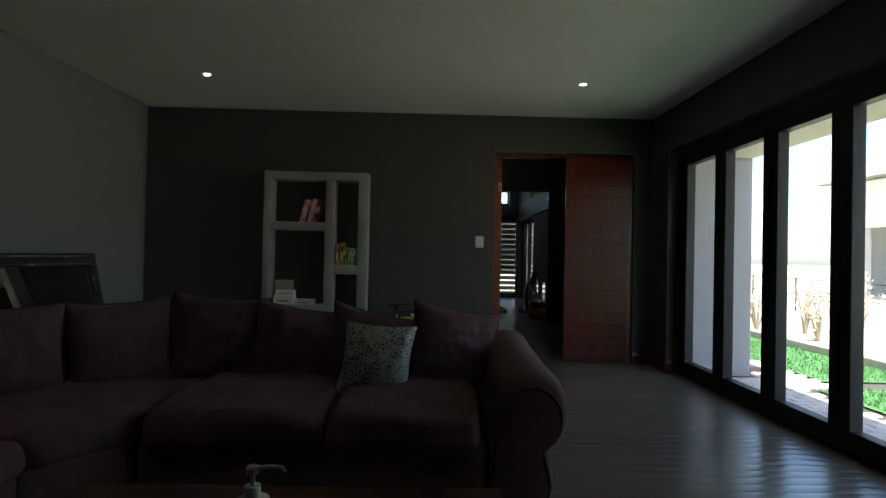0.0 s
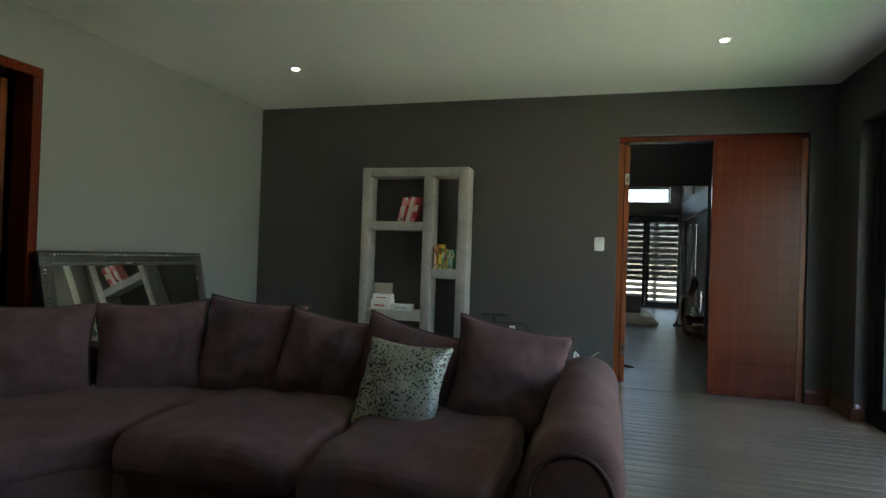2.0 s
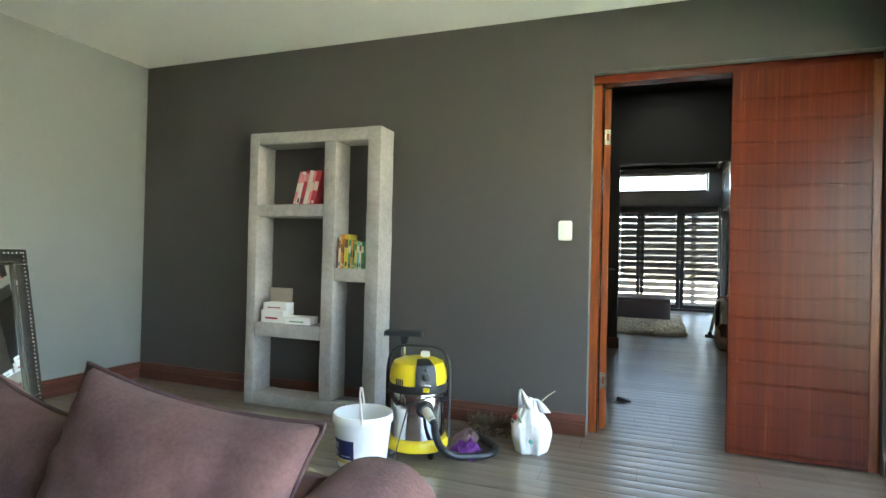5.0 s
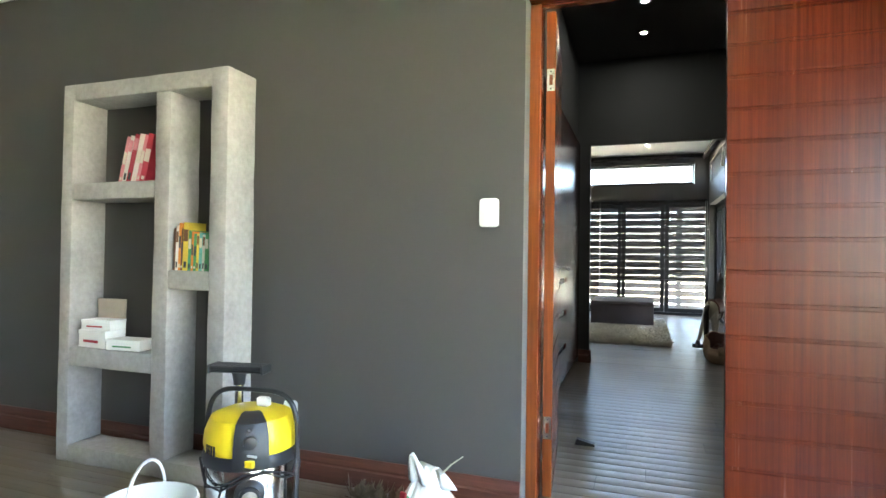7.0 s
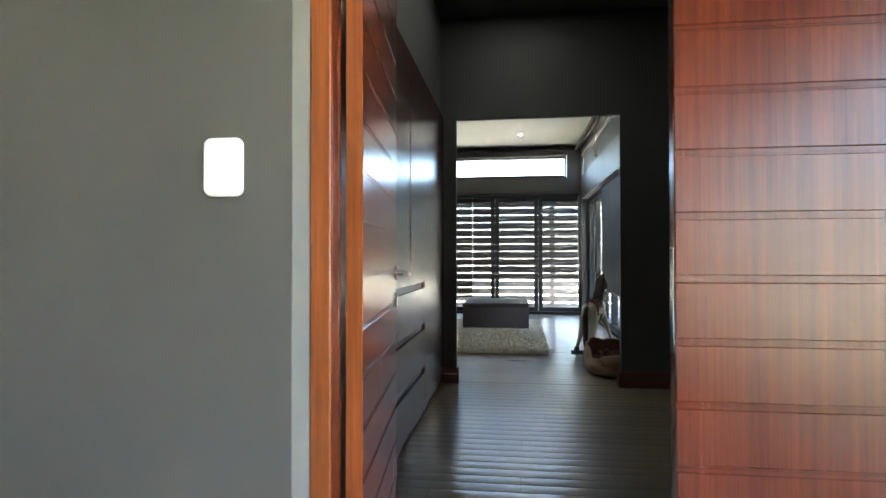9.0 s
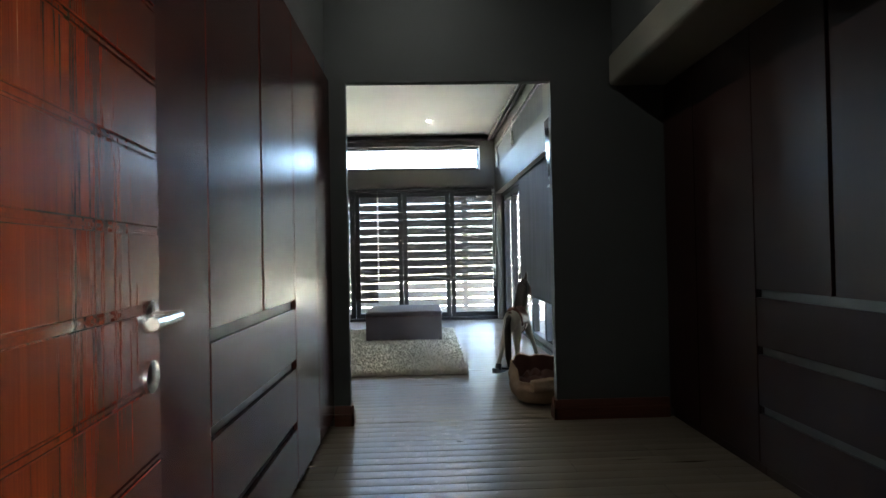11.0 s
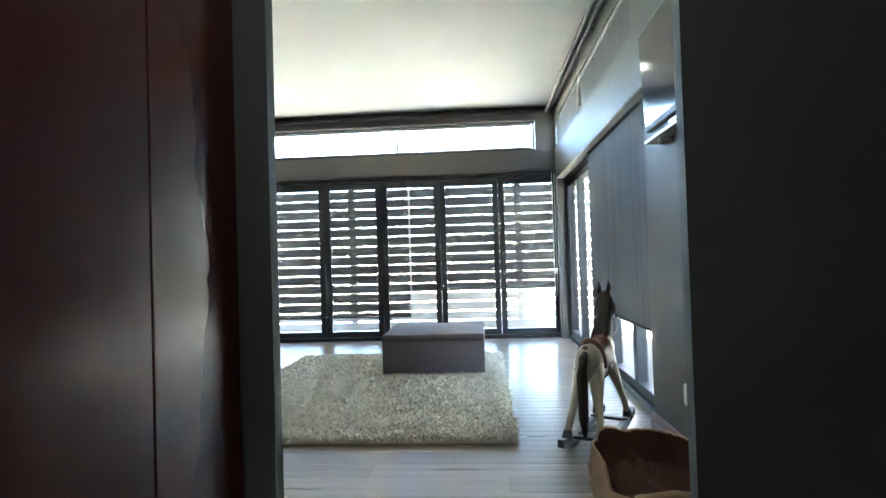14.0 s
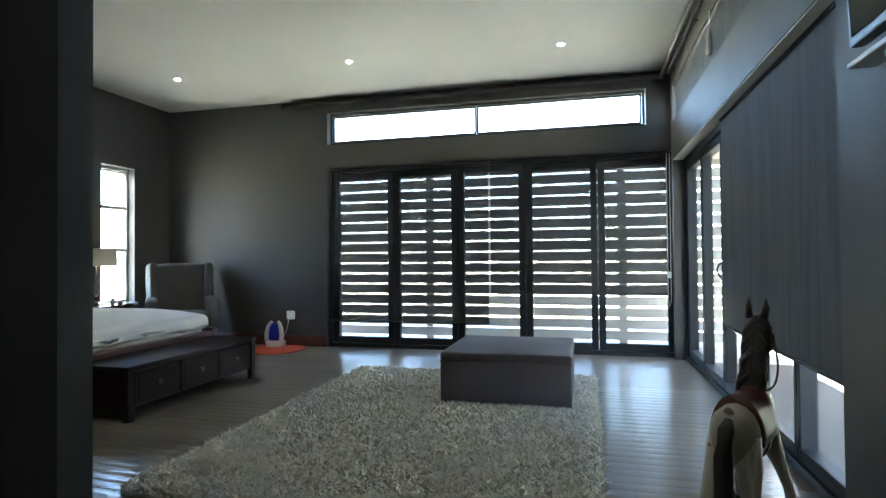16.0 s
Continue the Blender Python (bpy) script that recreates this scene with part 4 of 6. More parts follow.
def sofa_part(name, bm, mat, parent=None, label="", smooth=False):
    """A part of the sofa, drawn small and brought to its true size about a point before it."""
    for v in bm.verts:
        z = 1.115 + (v.co.z - 1.115) * SOFA_SIZE
        if v.co.z < 0.10:
            z = v.co.z * 0.6
        elif v.co.z < 0.31:
            z = 0.06 + (v.co.z - 0.10) * 0.64
        v.co = (0.058 + (v.co.x - 0.058) * SOFA_SIZE, -4.721 + (v.co.y + 4.721) * SOFA_SIZE, z)
    return part(name, bm, mat, parent, label, smooth)


def sofa():
    s = thing("corner_sofa", -1.4, -3.3, 0, "large plum brown suede corner sofa with scroll arms", "sofa")
    right = [(-1.66, -3.66), (-0.36, -3.66), (-0.36, -2.86), (-1.66, -2.86)]
    wedge = [(-1.665, -3.62), (-1.665, -2.86), (-1.86, -2.86), (-2.62, -3.62), (-2.62, -3.955), (-1.87, -3.955)]
    left = [(-2.62, -3.96), (-2.62, -5.40), (-1.87, -5.40), (-1.87, -3.96)]
    for k, o in enumerate((right, wedge, left)):
        sofa_part("base", puffy(o, 0.10, 0.388, 0.02, k, 0.004), PURPLE, s, smooth="all")
    sofa_part("seat_cushion", puffy([(-1.64, -3.71), (-0.975, -3.71), (-0.975, -2.88), (-1.64, -2.88)], 0.375, 0.51, 0.062, 3), PURPLE, s, smooth="all")
    sofa_part("seat_cushion", puffy([(-0.968, -3.71), (-0.375, -3.71), (-0.375, -2.88), (-0.968, -2.88)], 0.375, 0.51, 0.062, 4), PURPLE, s, smooth="all")
    sofa_part("seat_cushion", puffy([(-1.65, -3.64), (-1.65, -2.88), (-1.87, -2.88), (-2.60, -3.62), (-2.60, -3.945), (-1.85, -3.945)], 0.375, 0.50, 0.055, 5), PURPLE, s, smooth="all")
    sofa_part("seat_cushion", puffy([(-2.60, -3.96), (-2.60, -4.66), (-1.83, -4.66), (-1.83, -3.96)], 0.375, 0.51, 0.062, 6), PURPLE, s, smooth="all")
    sofa_part("seat_cushion", puffy([(-2.60, -4.67), (-2.60, -5.38), (-1.83, -5.38), (-1.83, -4.67)], 0.375, 0.51, 0.062, 7), PURPLE, s, smooth="all")
    # the back follows the seat round the corner
    line = [Vector(p) for p in ((-0.27, -2.78, 0), (-1.80, -2.78, 0), (-1.98, -2.85, 0), (-2.62, -3.48, 0), (-2.71, -3.68, 0), (-2.71, -5.42, 0))]
    prof = [(-0.08, 0.10), (0.08, 0.10), (0.085, 0.60), (0.06, 0.66), (0.0, 0.68), (-0.06, 0.66), (-0.085, 0.60)]
    rings = []
    for i, p in enumerate(line):
        d = (line[min(i + 1, len(line) - 1)] - line[max(i - 1, 0)]).normalized()
        o = Vector((d.y, -d.x, 0))
        rings.append([p + o * a + Vector((0, 0, h)) for a, h in prof])
    sofa_part("backrest", loft(rings), PURPLE, s, smooth=True)
    # scroll arm
    cx, cz, r = -0.172, 0.535, 0.130
    roll = [(cx + r * math.cos(a), cz + r * math.sin(a)) for a in [math.radians(q) for q in range(-62, 200, 12)]]
    outline = [(-0.355, 0.10), (-0.105, 0.10), (-0.090, 0.20), (-0.100, 0.30), (-0.125, 0.40)] + roll + [(-0.345, 0.45), (-0.355, 0.30)]
    rings = []
    for y, k, dz in ((-3.668, 0.50, 0), (-3.664, 0.72, 0), (-3.655, 0.86, 0), (-3.638, 0.95, 0), (-3.605, 1.0, 0), (-3.45, 1.0, 0.01), (-3.2, 1.0, 0.02), (-2.95, 1.0, 0.035), (-2.72, 1.0, 0.05), (-2.70, 0.95, 0.05)):
        rings.append([(cx - 0.05 + (px - cx + 0.05) * k, y, 0.10 + (pz - 0.10) * (1 + (k - 1) * 0.5) + dz * (pz > 0.3)) for px, pz in outline])
    arm = loft(rings)
    bmesh.ops.subdivide_edges(arm, edges=[q for q in arm.edges if abs(q.verts[0].co.y - q.verts[1].co.y) > 0.15], cuts=3)
    for v in arm.verts:
        v.co += noise.noise_vector(v.co * 6) * 0.008 + noise.noise_vector(v.co * 17) * 0.003
    arm_ob = sofa_part("arm", arm, PURPLE, s, smooth=True)
    face = [(cx - 0.055 + (px - cx + 0.055) * 0.82, -3.658, 0.10 + (pz - 0.10) * 0.91) for px, pz in outline]
    sofa_part("arm_piping", tube(face, 0.007, 6, around=True), PIPING, arm_ob, "corded scroll edge", "all")
    for fx, fy in ((-0.30, -3.62), (-1.6, -3.58), (-0.30, -2.80), (-1.6, -2.80), (-1.95, -3.95), (-1.95, -5.3), (-2.6, -5.3), (-2.6, -3.9)):
        sofa_part("foot", lathe([(0.022, 0), (0.034, 0.03), (0.036, 0.06), (0.026, 0.09), (0.03, 0.105)], fx, fy, 0, 14), CUPBOARD, s, "turned dark wooden foot", True)


sofa()
CL = "plump plum brown suede cushion with corded edges on the sofa"
cushion("sofa_cushion", -0.540, -2.705, 0.572, 12, 17, 10, 0.530, 0.492, 0.235, PURPLE, PIPING, CL, 1)
cushion("sofa_cushion", -1.020, -2.728, 0.552, -4, 16, 12, 0.540, 0.481, 0.215, PURPLE, PIPING, CL, 2)
cushion("sofa_cushion", -1.440, -2.710, 0.560, 2, 15, 8, 0.527, 0.492, 0.225, PURPLE, PIPING, CL, 3)
cushion("sofa_cushion", -1.890, -2.680, 0.598, 10, 14, 4, 0.545, 0.515, 0.235, PURPLE, PIPING, CL, 4)
cushion("sofa_cushion", -2.320, -2.876, 0.585, 40, 14, -2, 0.540, 0.504, 0.225, PURPLE, PIPING, CL, 5)
cushion("sofa_cushion", -2.690, -3.240, 0.585, 46, 14, 0, 0.538, 0.492, 0.229, PURPLE, PIPING, CL, 6)
cushion("sofa_cushion", -2.860, -3.870, 0.615, 84, 14, 3, 0.70, 0.550, 0.240, PURPLE, PIPING, CL, 7)
cushion("sofa_cushion", -2.880, -4.530, 0.615, 90, 14, 0, 0.70, 0.550, 0.240, PURPLE, PIPING, CL, 8)


def speckled():
    m, nt, b = material("silver_speckled_cloth")
    v = coords(nt, (1, 1, 1))
    vo = node(nt, "ShaderNodeTexNoise", Scale=98.0, Detail=1.5, Roughness=0.5)
    nt.links.new(v, vo.inputs["Vector"])
    br = node(nt, "ShaderNodeTexNoise", Scale=5.0, Detail=2.0)
    nt.links.new(v, br.inputs["Vector"])
    ad = node(nt, "ShaderNodeMath")
    ad.operation = "MULTIPLY_ADD"
    ad.inputs[1].default_value = 0.25
    nt.links.new(br.outputs["Fac"], ad.inputs[0])
    nt.links.new(vo.outputs["Fac"], ad.inputs[2])
    col = ramp(nt, ad.outputs[0], [(0.0, (0.40, 0.40, 0.33)), (0.675, (0.50, 0.50, 0.42)), (0.70, (0.06, 0.065, 0.05)), (1.0, (0.03, 0.03, 0.025))])
    nt.links.new(col, b.inputs["Base Color"])
    b.inputs["Roughness"].default_value = 0.42
    b.inputs["Metallic"].default_value = 0.15
    bp = node(nt, "ShaderNodeBump", Strength=0.3, Distance=0.002)
    nt.links.new(vo.outputs["Fac"], bp.inputs["Height"])
    nt.links.new(bp.outputs[0], b.inputs["Normal"])
    return m


SPECKLE = speckled()
cushion("scatter_cushion", -0.952, -2.968, 0.552, -4, 24, 3, 0.395, 0.400, 0.165, SPECKLE, None, "silver grey scatter cushion with dark speckles on the sofa", 11, group="scatter cushion")


def mirror():
    m = new("leaning_mirror")
    m.matrix_basis = pose(-3.405, -1.745, 0.012, 0, -12.5, 0)
    tagged(m, "large landscape mirror in a beaded silver frame leaning on the wall", "mirror")
    w, h, f = 1.50, 1.07, 0.10
    SILVER = mottled("antique_silver", (0.085, 0.080, 0.070), 0.45, 0.3, 9, 60, 0.25, 0.003, 0.8)
    BEAD = mottled("bright_silver_bead", (0.60, 0.58, 0.53), 0.25, 0.15, 9, 60, 0.1, 0.001, 0.9)
    MIR, nt, b = material("mirror_glass")
    b.inputs["Base Color"].default_value = (0.86, 0.88, 0.87, 1)
    b.inputs["Metallic"].default_value, b.inputs["Roughness"].default_value = 1.0, 0.015
    part("backing", box(-0.022, -0.004, -w / 2 + 0.01, w / 2 - 0.01, 0.01, h - 0.01), CUPBOARD, m, local=True)
    part("glass", box(-0.003, 0.003, -w / 2 + f - 0.01, w / 2 - f + 0.01, f - 0.01, h - f + 0.01), MIR, m, "silvered mirror glass", local=True)
    for a, c, e, g in ((-w / 2, w / 2, 0, f), (-w / 2, w / 2, h - f, h), (-w / 2, -w / 2 + f, f, h - f), (w / 2 - f, w / 2, f, h - f)):
        part("frame_side", box(-0.003, 0.026, a, c, e, g, 0.009, 2), SILVER, m, smooth=True, local=True)
    for inset, r in ((0.028, 0.010), (0.088, 0.006)):
        bb = bmesh.new()
        step = r * 2.6
        ys = [-w / 2 + inset + step * i for i in range(int((w - 2 * inset) / step) + 1)]
        zs = [inset + step * i for i in range(int((h - 2 * inset) / step) + 1)]
        for p in [(y, z) for y in ys for z in (inset, h - inset)] + [(y, z) for z in zs for y in (-w / 2 + inset, w / 2 - inset)]:
            bmesh.ops.create_icosphere(bb, subdivisions=1, radius=r, matrix=Matrix.Translation((0.027, p[0], p[1])))
        tagged(part("beading", bb, BEAD, m, "rows of small silver beads", "all", True), kind="stuff")


mirror()


def coffee_table():
    t = thing("coffee_table", -1.05, -4.68, 0, "low dark wooden coffee table before the sofa", "coffee table")
    part("tabletop", box(-1.66, -0.455, -5.08, -4.29, 0.395, 0.438, 0.006, 2), CUPBOARD, t)
    for x in (-1.60, -0.515):
        for y in (-5.02, -4.35):
            part("leg", box(x - 0.04, x + 0.04, y - 0.04, y + 0.04, 0, 0.394, 0.005), CUPBOARD, t)
    part("apron", box(-1.57, -0.545, -4.36, -4.335, 0.31, 0.394, 0.002), CUPBOARD, t)
    part("apron", box(-1.57, -0.545, -5.03, -5.005, 0.31, 0.394, 0.002), CUPBOARD, t)


coffee_table()
x, y, z = -1.058, -4.65, 0.438
bottle = thing("pump_bottle", x, y, z, "white plastic pump bottle on the coffee table", "bottle")
part("flask", lathe([(0.036, 0), (0.041, 0.004), (0.041, 0.105), (0.037, 0.116), (0.016, 0.124), (0.014, 0.13)], x, y, z, 20), WHITE_PL, bottle, smooth=True)
part("collar", lathe([(0.018, 0.122), (0.018, 0.146), (0.006, 0.147), (0.005, 0.175)], x, y, z, 16), WHITE_PL, bottle, smooth=True)
part("pump_head", joined(lathe([(0.014, 0.172), (0.0145, 0.186), (0.011, 0.19)], x, y, z, 14), tube([(x, y, z + 0.181), (x + 0.04, y, z + 0.188), (x + 0.065, y, z + 0.186), (x + 0.072, y, z + 0.176)], [0.007, 0.005, 0.0045, 0.004], 8)), WHITE_PL, bottle, smooth=True)


# ---- cleaning things by the wall ----
def bucket():
    x, y = -1.066, -0.925
    b = thing("bucket", x, y, 0, "white plastic paint bucket with a dark blue printed label", "bucket")
    part("tub", lathe([(0.0, 0.004), (0.128, 0.0), (0.135, 0.006), (0.158, 0.25), (0.166, 0.252), (0.168, 0.262), (0.166, 0.29), (0.163, 0.300), (0.158, 0.300), (0.155, 0.262), (0.152, 0.24), (0.128, 0.012), (0.0, 0.010)], x, y, 0, 40), WHITE_PL, b, smooth=True)
    r0, r1 = 0.1385, 0.150
    blue = mottled("dark_blue_print", (0.02, 0.022, 0.10), 0.4, 0.1)
    grey = mottled("grey_print", (0.45, 0.45, 0.44), 0.4, 0.1)
    gold = mottled("yellow_print", (0.65, 0.50, 0.12), 0.4, 0.1)

    def patch(a0, a1, z0, z1, lift):
        n = 10
        rr = lambda z: 0.1352 + (z - 0.006) * 0.0943 + lift
        rows = [[(x + rr(z) * math.cos(math.radians(a0 + (a1 - a0) * i / n)), y + rr(z) * math.sin(math.radians(a0 + (a1 - a0) * i / n)), z) for i in range(n + 1)] for z in (z0, z1)]
        bb = bmesh.new()
        vs = [[bb.verts.new(p) for p in r] for r in rows]
        for i in range(n):
            bb.faces.new((vs[0][i], vs[0][i + 1], vs[1][i + 1], vs[1][i]))
        return bb

    part("label", patch(218, 280, 0.06, 0.17, 0.0012), blue, b, "dark blue printed label")
    part("label_band", patch(218, 280, 0.035, 0.055, 0.0012), gold, b, "narrow yellow printed band")
    part("label_shape", patch(222, 240, 0.115, 0.15, 0.0024), grey, b)
    part("label_shape", patch(222, 236, 0.075, 0.105, 0.0024), grey, b)
    part("label_bar", patch(248, 272, 0.075, 0.082, 0.0024), grey, b)
    part("handle", tube([(x + 0.075 * math.cos(q) - 0.02 * math.sin(q), y - 0.150 * math.cos(q), 0.272 + 0.16 * math.sin(q) ** 0.8 if math.sin(q) > 0 else 0.272) for q in [math.pi * i / 16 for i in range(17)]], 0.006, 8), WHITE_PL, b, "white bail handle", True)
    return b


bucket().matrix_basis @= Matrix.Diagonal((0.94, 0.94, 0.88, 1))


def vacuum():
    x, y = -0.868, -0.665
    v = thing("vacuum_cleaner", x, y, 0, "yellow, black and steel wet and dry vacuum cleaner", "vacuum cleaner")
    part("base_ring", lathe([(0.15, 0.045), (0.175, 0.05), (0.178, 0.075), (0.168, 0.105), (0.152, 0.115), (0.12, 0.115), (0.12, 0.05)], x, y, 0, 36), YELLOW, v, smooth=True)
    part("tank", lathe([(0.12, 0.10), (0.152, 0.112), (0.154, 0.13), (0.154, 0.38), (0.150, 0.39), (0.10, 0.39)], x, y, 0, 36), STEEL, v, "polished steel tank", True)
    part("collar", lathe([(0.15, 0.375), (0.165, 0.38), (0.168, 0.405), (0.160, 0.425), (0.12, 0.43)], x, y, 0, 36), BLACK, v, smooth=True)
    part("motor_head", lathe([(0.12, 0.422), (0.158, 0.426), (0.163, 0.45), (0.158, 0.50), (0.140, 0.545), (0.10, 0.562), (0.0, 0.566)], x, y, 0, 36), YELLOW, v, "yellow motor housing", True)
    cover = []
    for zz, r in ((0.385, 0.172), (0.41, 0.178), (0.45, 0.171), (0.50, 0.166), (0.545, 0.149), (0.572, 0.10)):
        cover.append([(x + r * math.cos(math.radians(a)), y + r * math.sin(math.radians(a)), zz) for a in range(288, 330, 8)] + [(x + (r - 0.03) * math.cos(math.radians(a)), y + (r - 0.03) * math.sin(math.radians(a)), zz) for a in range(328, 286, -8)])
    part("control_panel", loft(cover), BLACK, v, "black control panel", True)
    c = Vector((math.cos(math.radians(307)), math.sin(math.radians(307)), 0))
    part("switch_knob", turned(lathe([(0.024, 0), (0.022, 0.014), (0.012, 0.016)], 0, 0, 0, 16), Matrix.Translation(Vector((x, y, 0.485)) + c * 0.165) @ c.to_track_quat("Z", "Y").to_matrix().to_4x4()), BLACK, v, "black rotary knob", True)
    for k in range(4):
        ang = math.radians(246 + k * 5)
        o = Vector((math.cos(ang), math.sin(ang), 0))
        part("vent", turned(box(-0.004, 0.004, -0.002, 0.002, -0.018, 0.018, 0.001), Matrix.Translation(Vector((x, y, 0.445)) + o * 0.1625) @ pose(0, 0, 0, 0, 0, 246 + k * 5 - 90)), BLACK, v)
    part("label_bar", box(x + c.x * 0.176 - 0.026, x + c.x * 0.176 + 0.026, y + c.y * 0.176 - 0.003, y + c.y * 0.176 + 0.003, 0.437, 0.444), WHITE_PL, v, "pale printed bar")
    part("switch_mark", box(x + c.x * 0.166 - 0.006, x + c.x * 0.166 + 0.006, y + c.y * 0.172 - 0.004, y + c.y * 0.172 + 0.004, 0.522, 0.534, 0.001), STEEL, v)
    part("latch", box(x + c.x * 0.172 - 0.02, x + c.x * 0.172 + 0.02, y + c.y * 0.178 - 0.008, y + c.y * 0.178 + 0.008, 0.40, 0.425, 0.003), YELLOW, v)
    part("inlet", turned(lathe([(0.05, 0), (0.05, 0.02), (0.034, 0.03), (0.034, 0.05)], 0, 0, 0, 20), Matrix.Translation(Vector((x, y, 0.30)) + c * 0.145) @ c.to_track_quat("Z", "Y").to_matrix().to_4x4()), BLACK, v, smooth=True)
    h = []
    for k in range(25):
        q = math.pi * k / 24
        hx = -0.185 * math.copysign(abs(math.cos(q)) ** 0.45, math.cos(q))
        h.append((x + hx * 0.98, y + hx * 0.12, 0.40 + 0.235 * math.sin(q) ** 0.55 if 0 < k < 24 else 0.385))
    part("carry_handle", tube([(x - 0.18, y - 0.02, 0.11)] + h + [(x + 0.18, y + 0.02, 0.11)], 0.0095, 8), BLACK, v, "black tube handle", True)
    for a in (30, 150, 215, 325):
        wx, wy = x + 0.145 * math.cos(math.radians(a)), y + 0.145 * math.sin(math.radians(a))
        part("castor", joined(turned(lathe([(0.010, -0.009), (0.023, -0.008), (0.023, 0.008), (0.010, 0.009)], 0, 0, 0, 14), pose(wx, wy, 0.023, 90, 0, a)), box(wx - 0.012, wx + 0.012, wy - 0.012, wy + 0.012, 0.03, 0.06, 0.003)), BLACK, v, smooth=True)
    # hose: a grey cuff, then a ribbed black tube to the floor
    start = Vector((x, y, 0.30)) + c * 0.19
    path = [start, start + c * 0.05 + Vector((0.015, 0, -0.03))] + arc(start + c * 0.06 + Vector((0.03, 0, -0.05)), (-0.70, -0.80, 0.02), (-0.55, -0.69, 0.03), 10) + arc((-0.53, -0.675, 0.028), (-0.42, -0.62, 0.03), (-0.45, -0.50, 0.03), 6) + [(-0.52, -0.42, 0.03), (-0.62, -0.34, 0.03)]
    fine = []
    for a, b in zip(path, path[1:]):
        a, b = Vector(a), Vector(b)
        m = max(1, int((b - a).length / 0.008))
        fine += [a.lerp(b, i / m) for i in range(m)]
    part("hose", tube(fine, [0.0205 if i % 2 else 0.0218 for i in range(len(fine))], 10), BLACK, v, "ribbed black hose", True)
    part("hose_cuff", tube([start - c * 0.01, start + c * 0.03 + Vector((0.004, 0, -0.01)), start + c * 0.055 + Vector((0.02, 0, -0.04))], [0.026, 0.025, 0.023], 14), mottled("beige_cuff", (0.45, 0.41, 0.34), 0.5, 0.1), v, "beige hose cuff", True)
    part("wand", tube([(x - 0.14, y + 0.10, 0.12), (x - 0.14, y + 0.10, 0.66)], 0.016, 12), CHROME, v, "steel wand tube", True)
    noz = joined(box(-0.105, 0.105, -0.038, 0.038, 0.672, 0.684, 0.004), lathe([(0.022, 0.62), (0.024, 0.645), (0.03, 0.672)], 0, 0, 0, 14))
    at = pose(x - 0.14, y + 0.10, 0.0, 0, 0, 12)
    nozzle = part("floor_nozzle", turned(noz, at), BLACK, v, "black floor nozzle on top", True)
    for k in range(5):
        part("brush_rib", turned(box(-0.104, 0.104, -0.040 + k * 0.017, -0.031 + k * 0.017, 0.684, 0.702, 0.002), at), BLACK, nozzle)
    for sx in (-0.112, 0.104):
        part("end_cap", turned(box(sx, sx + 0.008, -0.042, 0.042, 0.668, 0.704, 0.003), at), BLACK, nozzle)
    part("cable", tube([(x + 0.172 * math.cos(math.radians(a)) * k, y + 0.172 * math.sin(math.radians(a)) * k, zz) for a, zz, k in [(180 + 24 * i, 0.345 + 0.03 * math.sin(i * 1.3), 1.0 + 0.06 * math.sin(i * 2.1)) for i in range(28)]], 0.0038, 6), BLACK, v, "black cable wound round the tank", True)
    part("loose_cable", tube(arc((x + 0.02, y - 0.172, 0.33), (x - 0.05, y - 0.20, 0.02), (x - 0.03, y - 0.235, 0.006), 8) + [(x + 0.0, y - 0.245, 0.006), (x + 0.05, y - 0.23, 0.006)], 0.0038, 6), BLACK, v, "", True)
    part("tool_clip", box(x + 0.0, x + 0.05, y + 0.02, y + 0.05, 0.565, 0.60, 0.006), WHITE_PL, v)
    v.matrix_basis = v.matrix_basis @ Matrix.Diagonal((0.98, 0.98, 0.92, 1))


vacuum()
plug_lead = thing("power_cable", -1.16, -0.04, 0.29, "black power cable hanging from the wall socket", "cable")
part("lead", tube(arc((-1.16, -0.046, 0.295), (-1.20, -0.09, 0.10), (-1.12, -0.12, 0.01), 8) + arc((-1.08, -0.14, 0.006), (-0.95, -0.22, 0.006), (-0.93, -0.38, 0.30), 8), 0.0038, 6), BLACK, plug_lead, smooth=True)


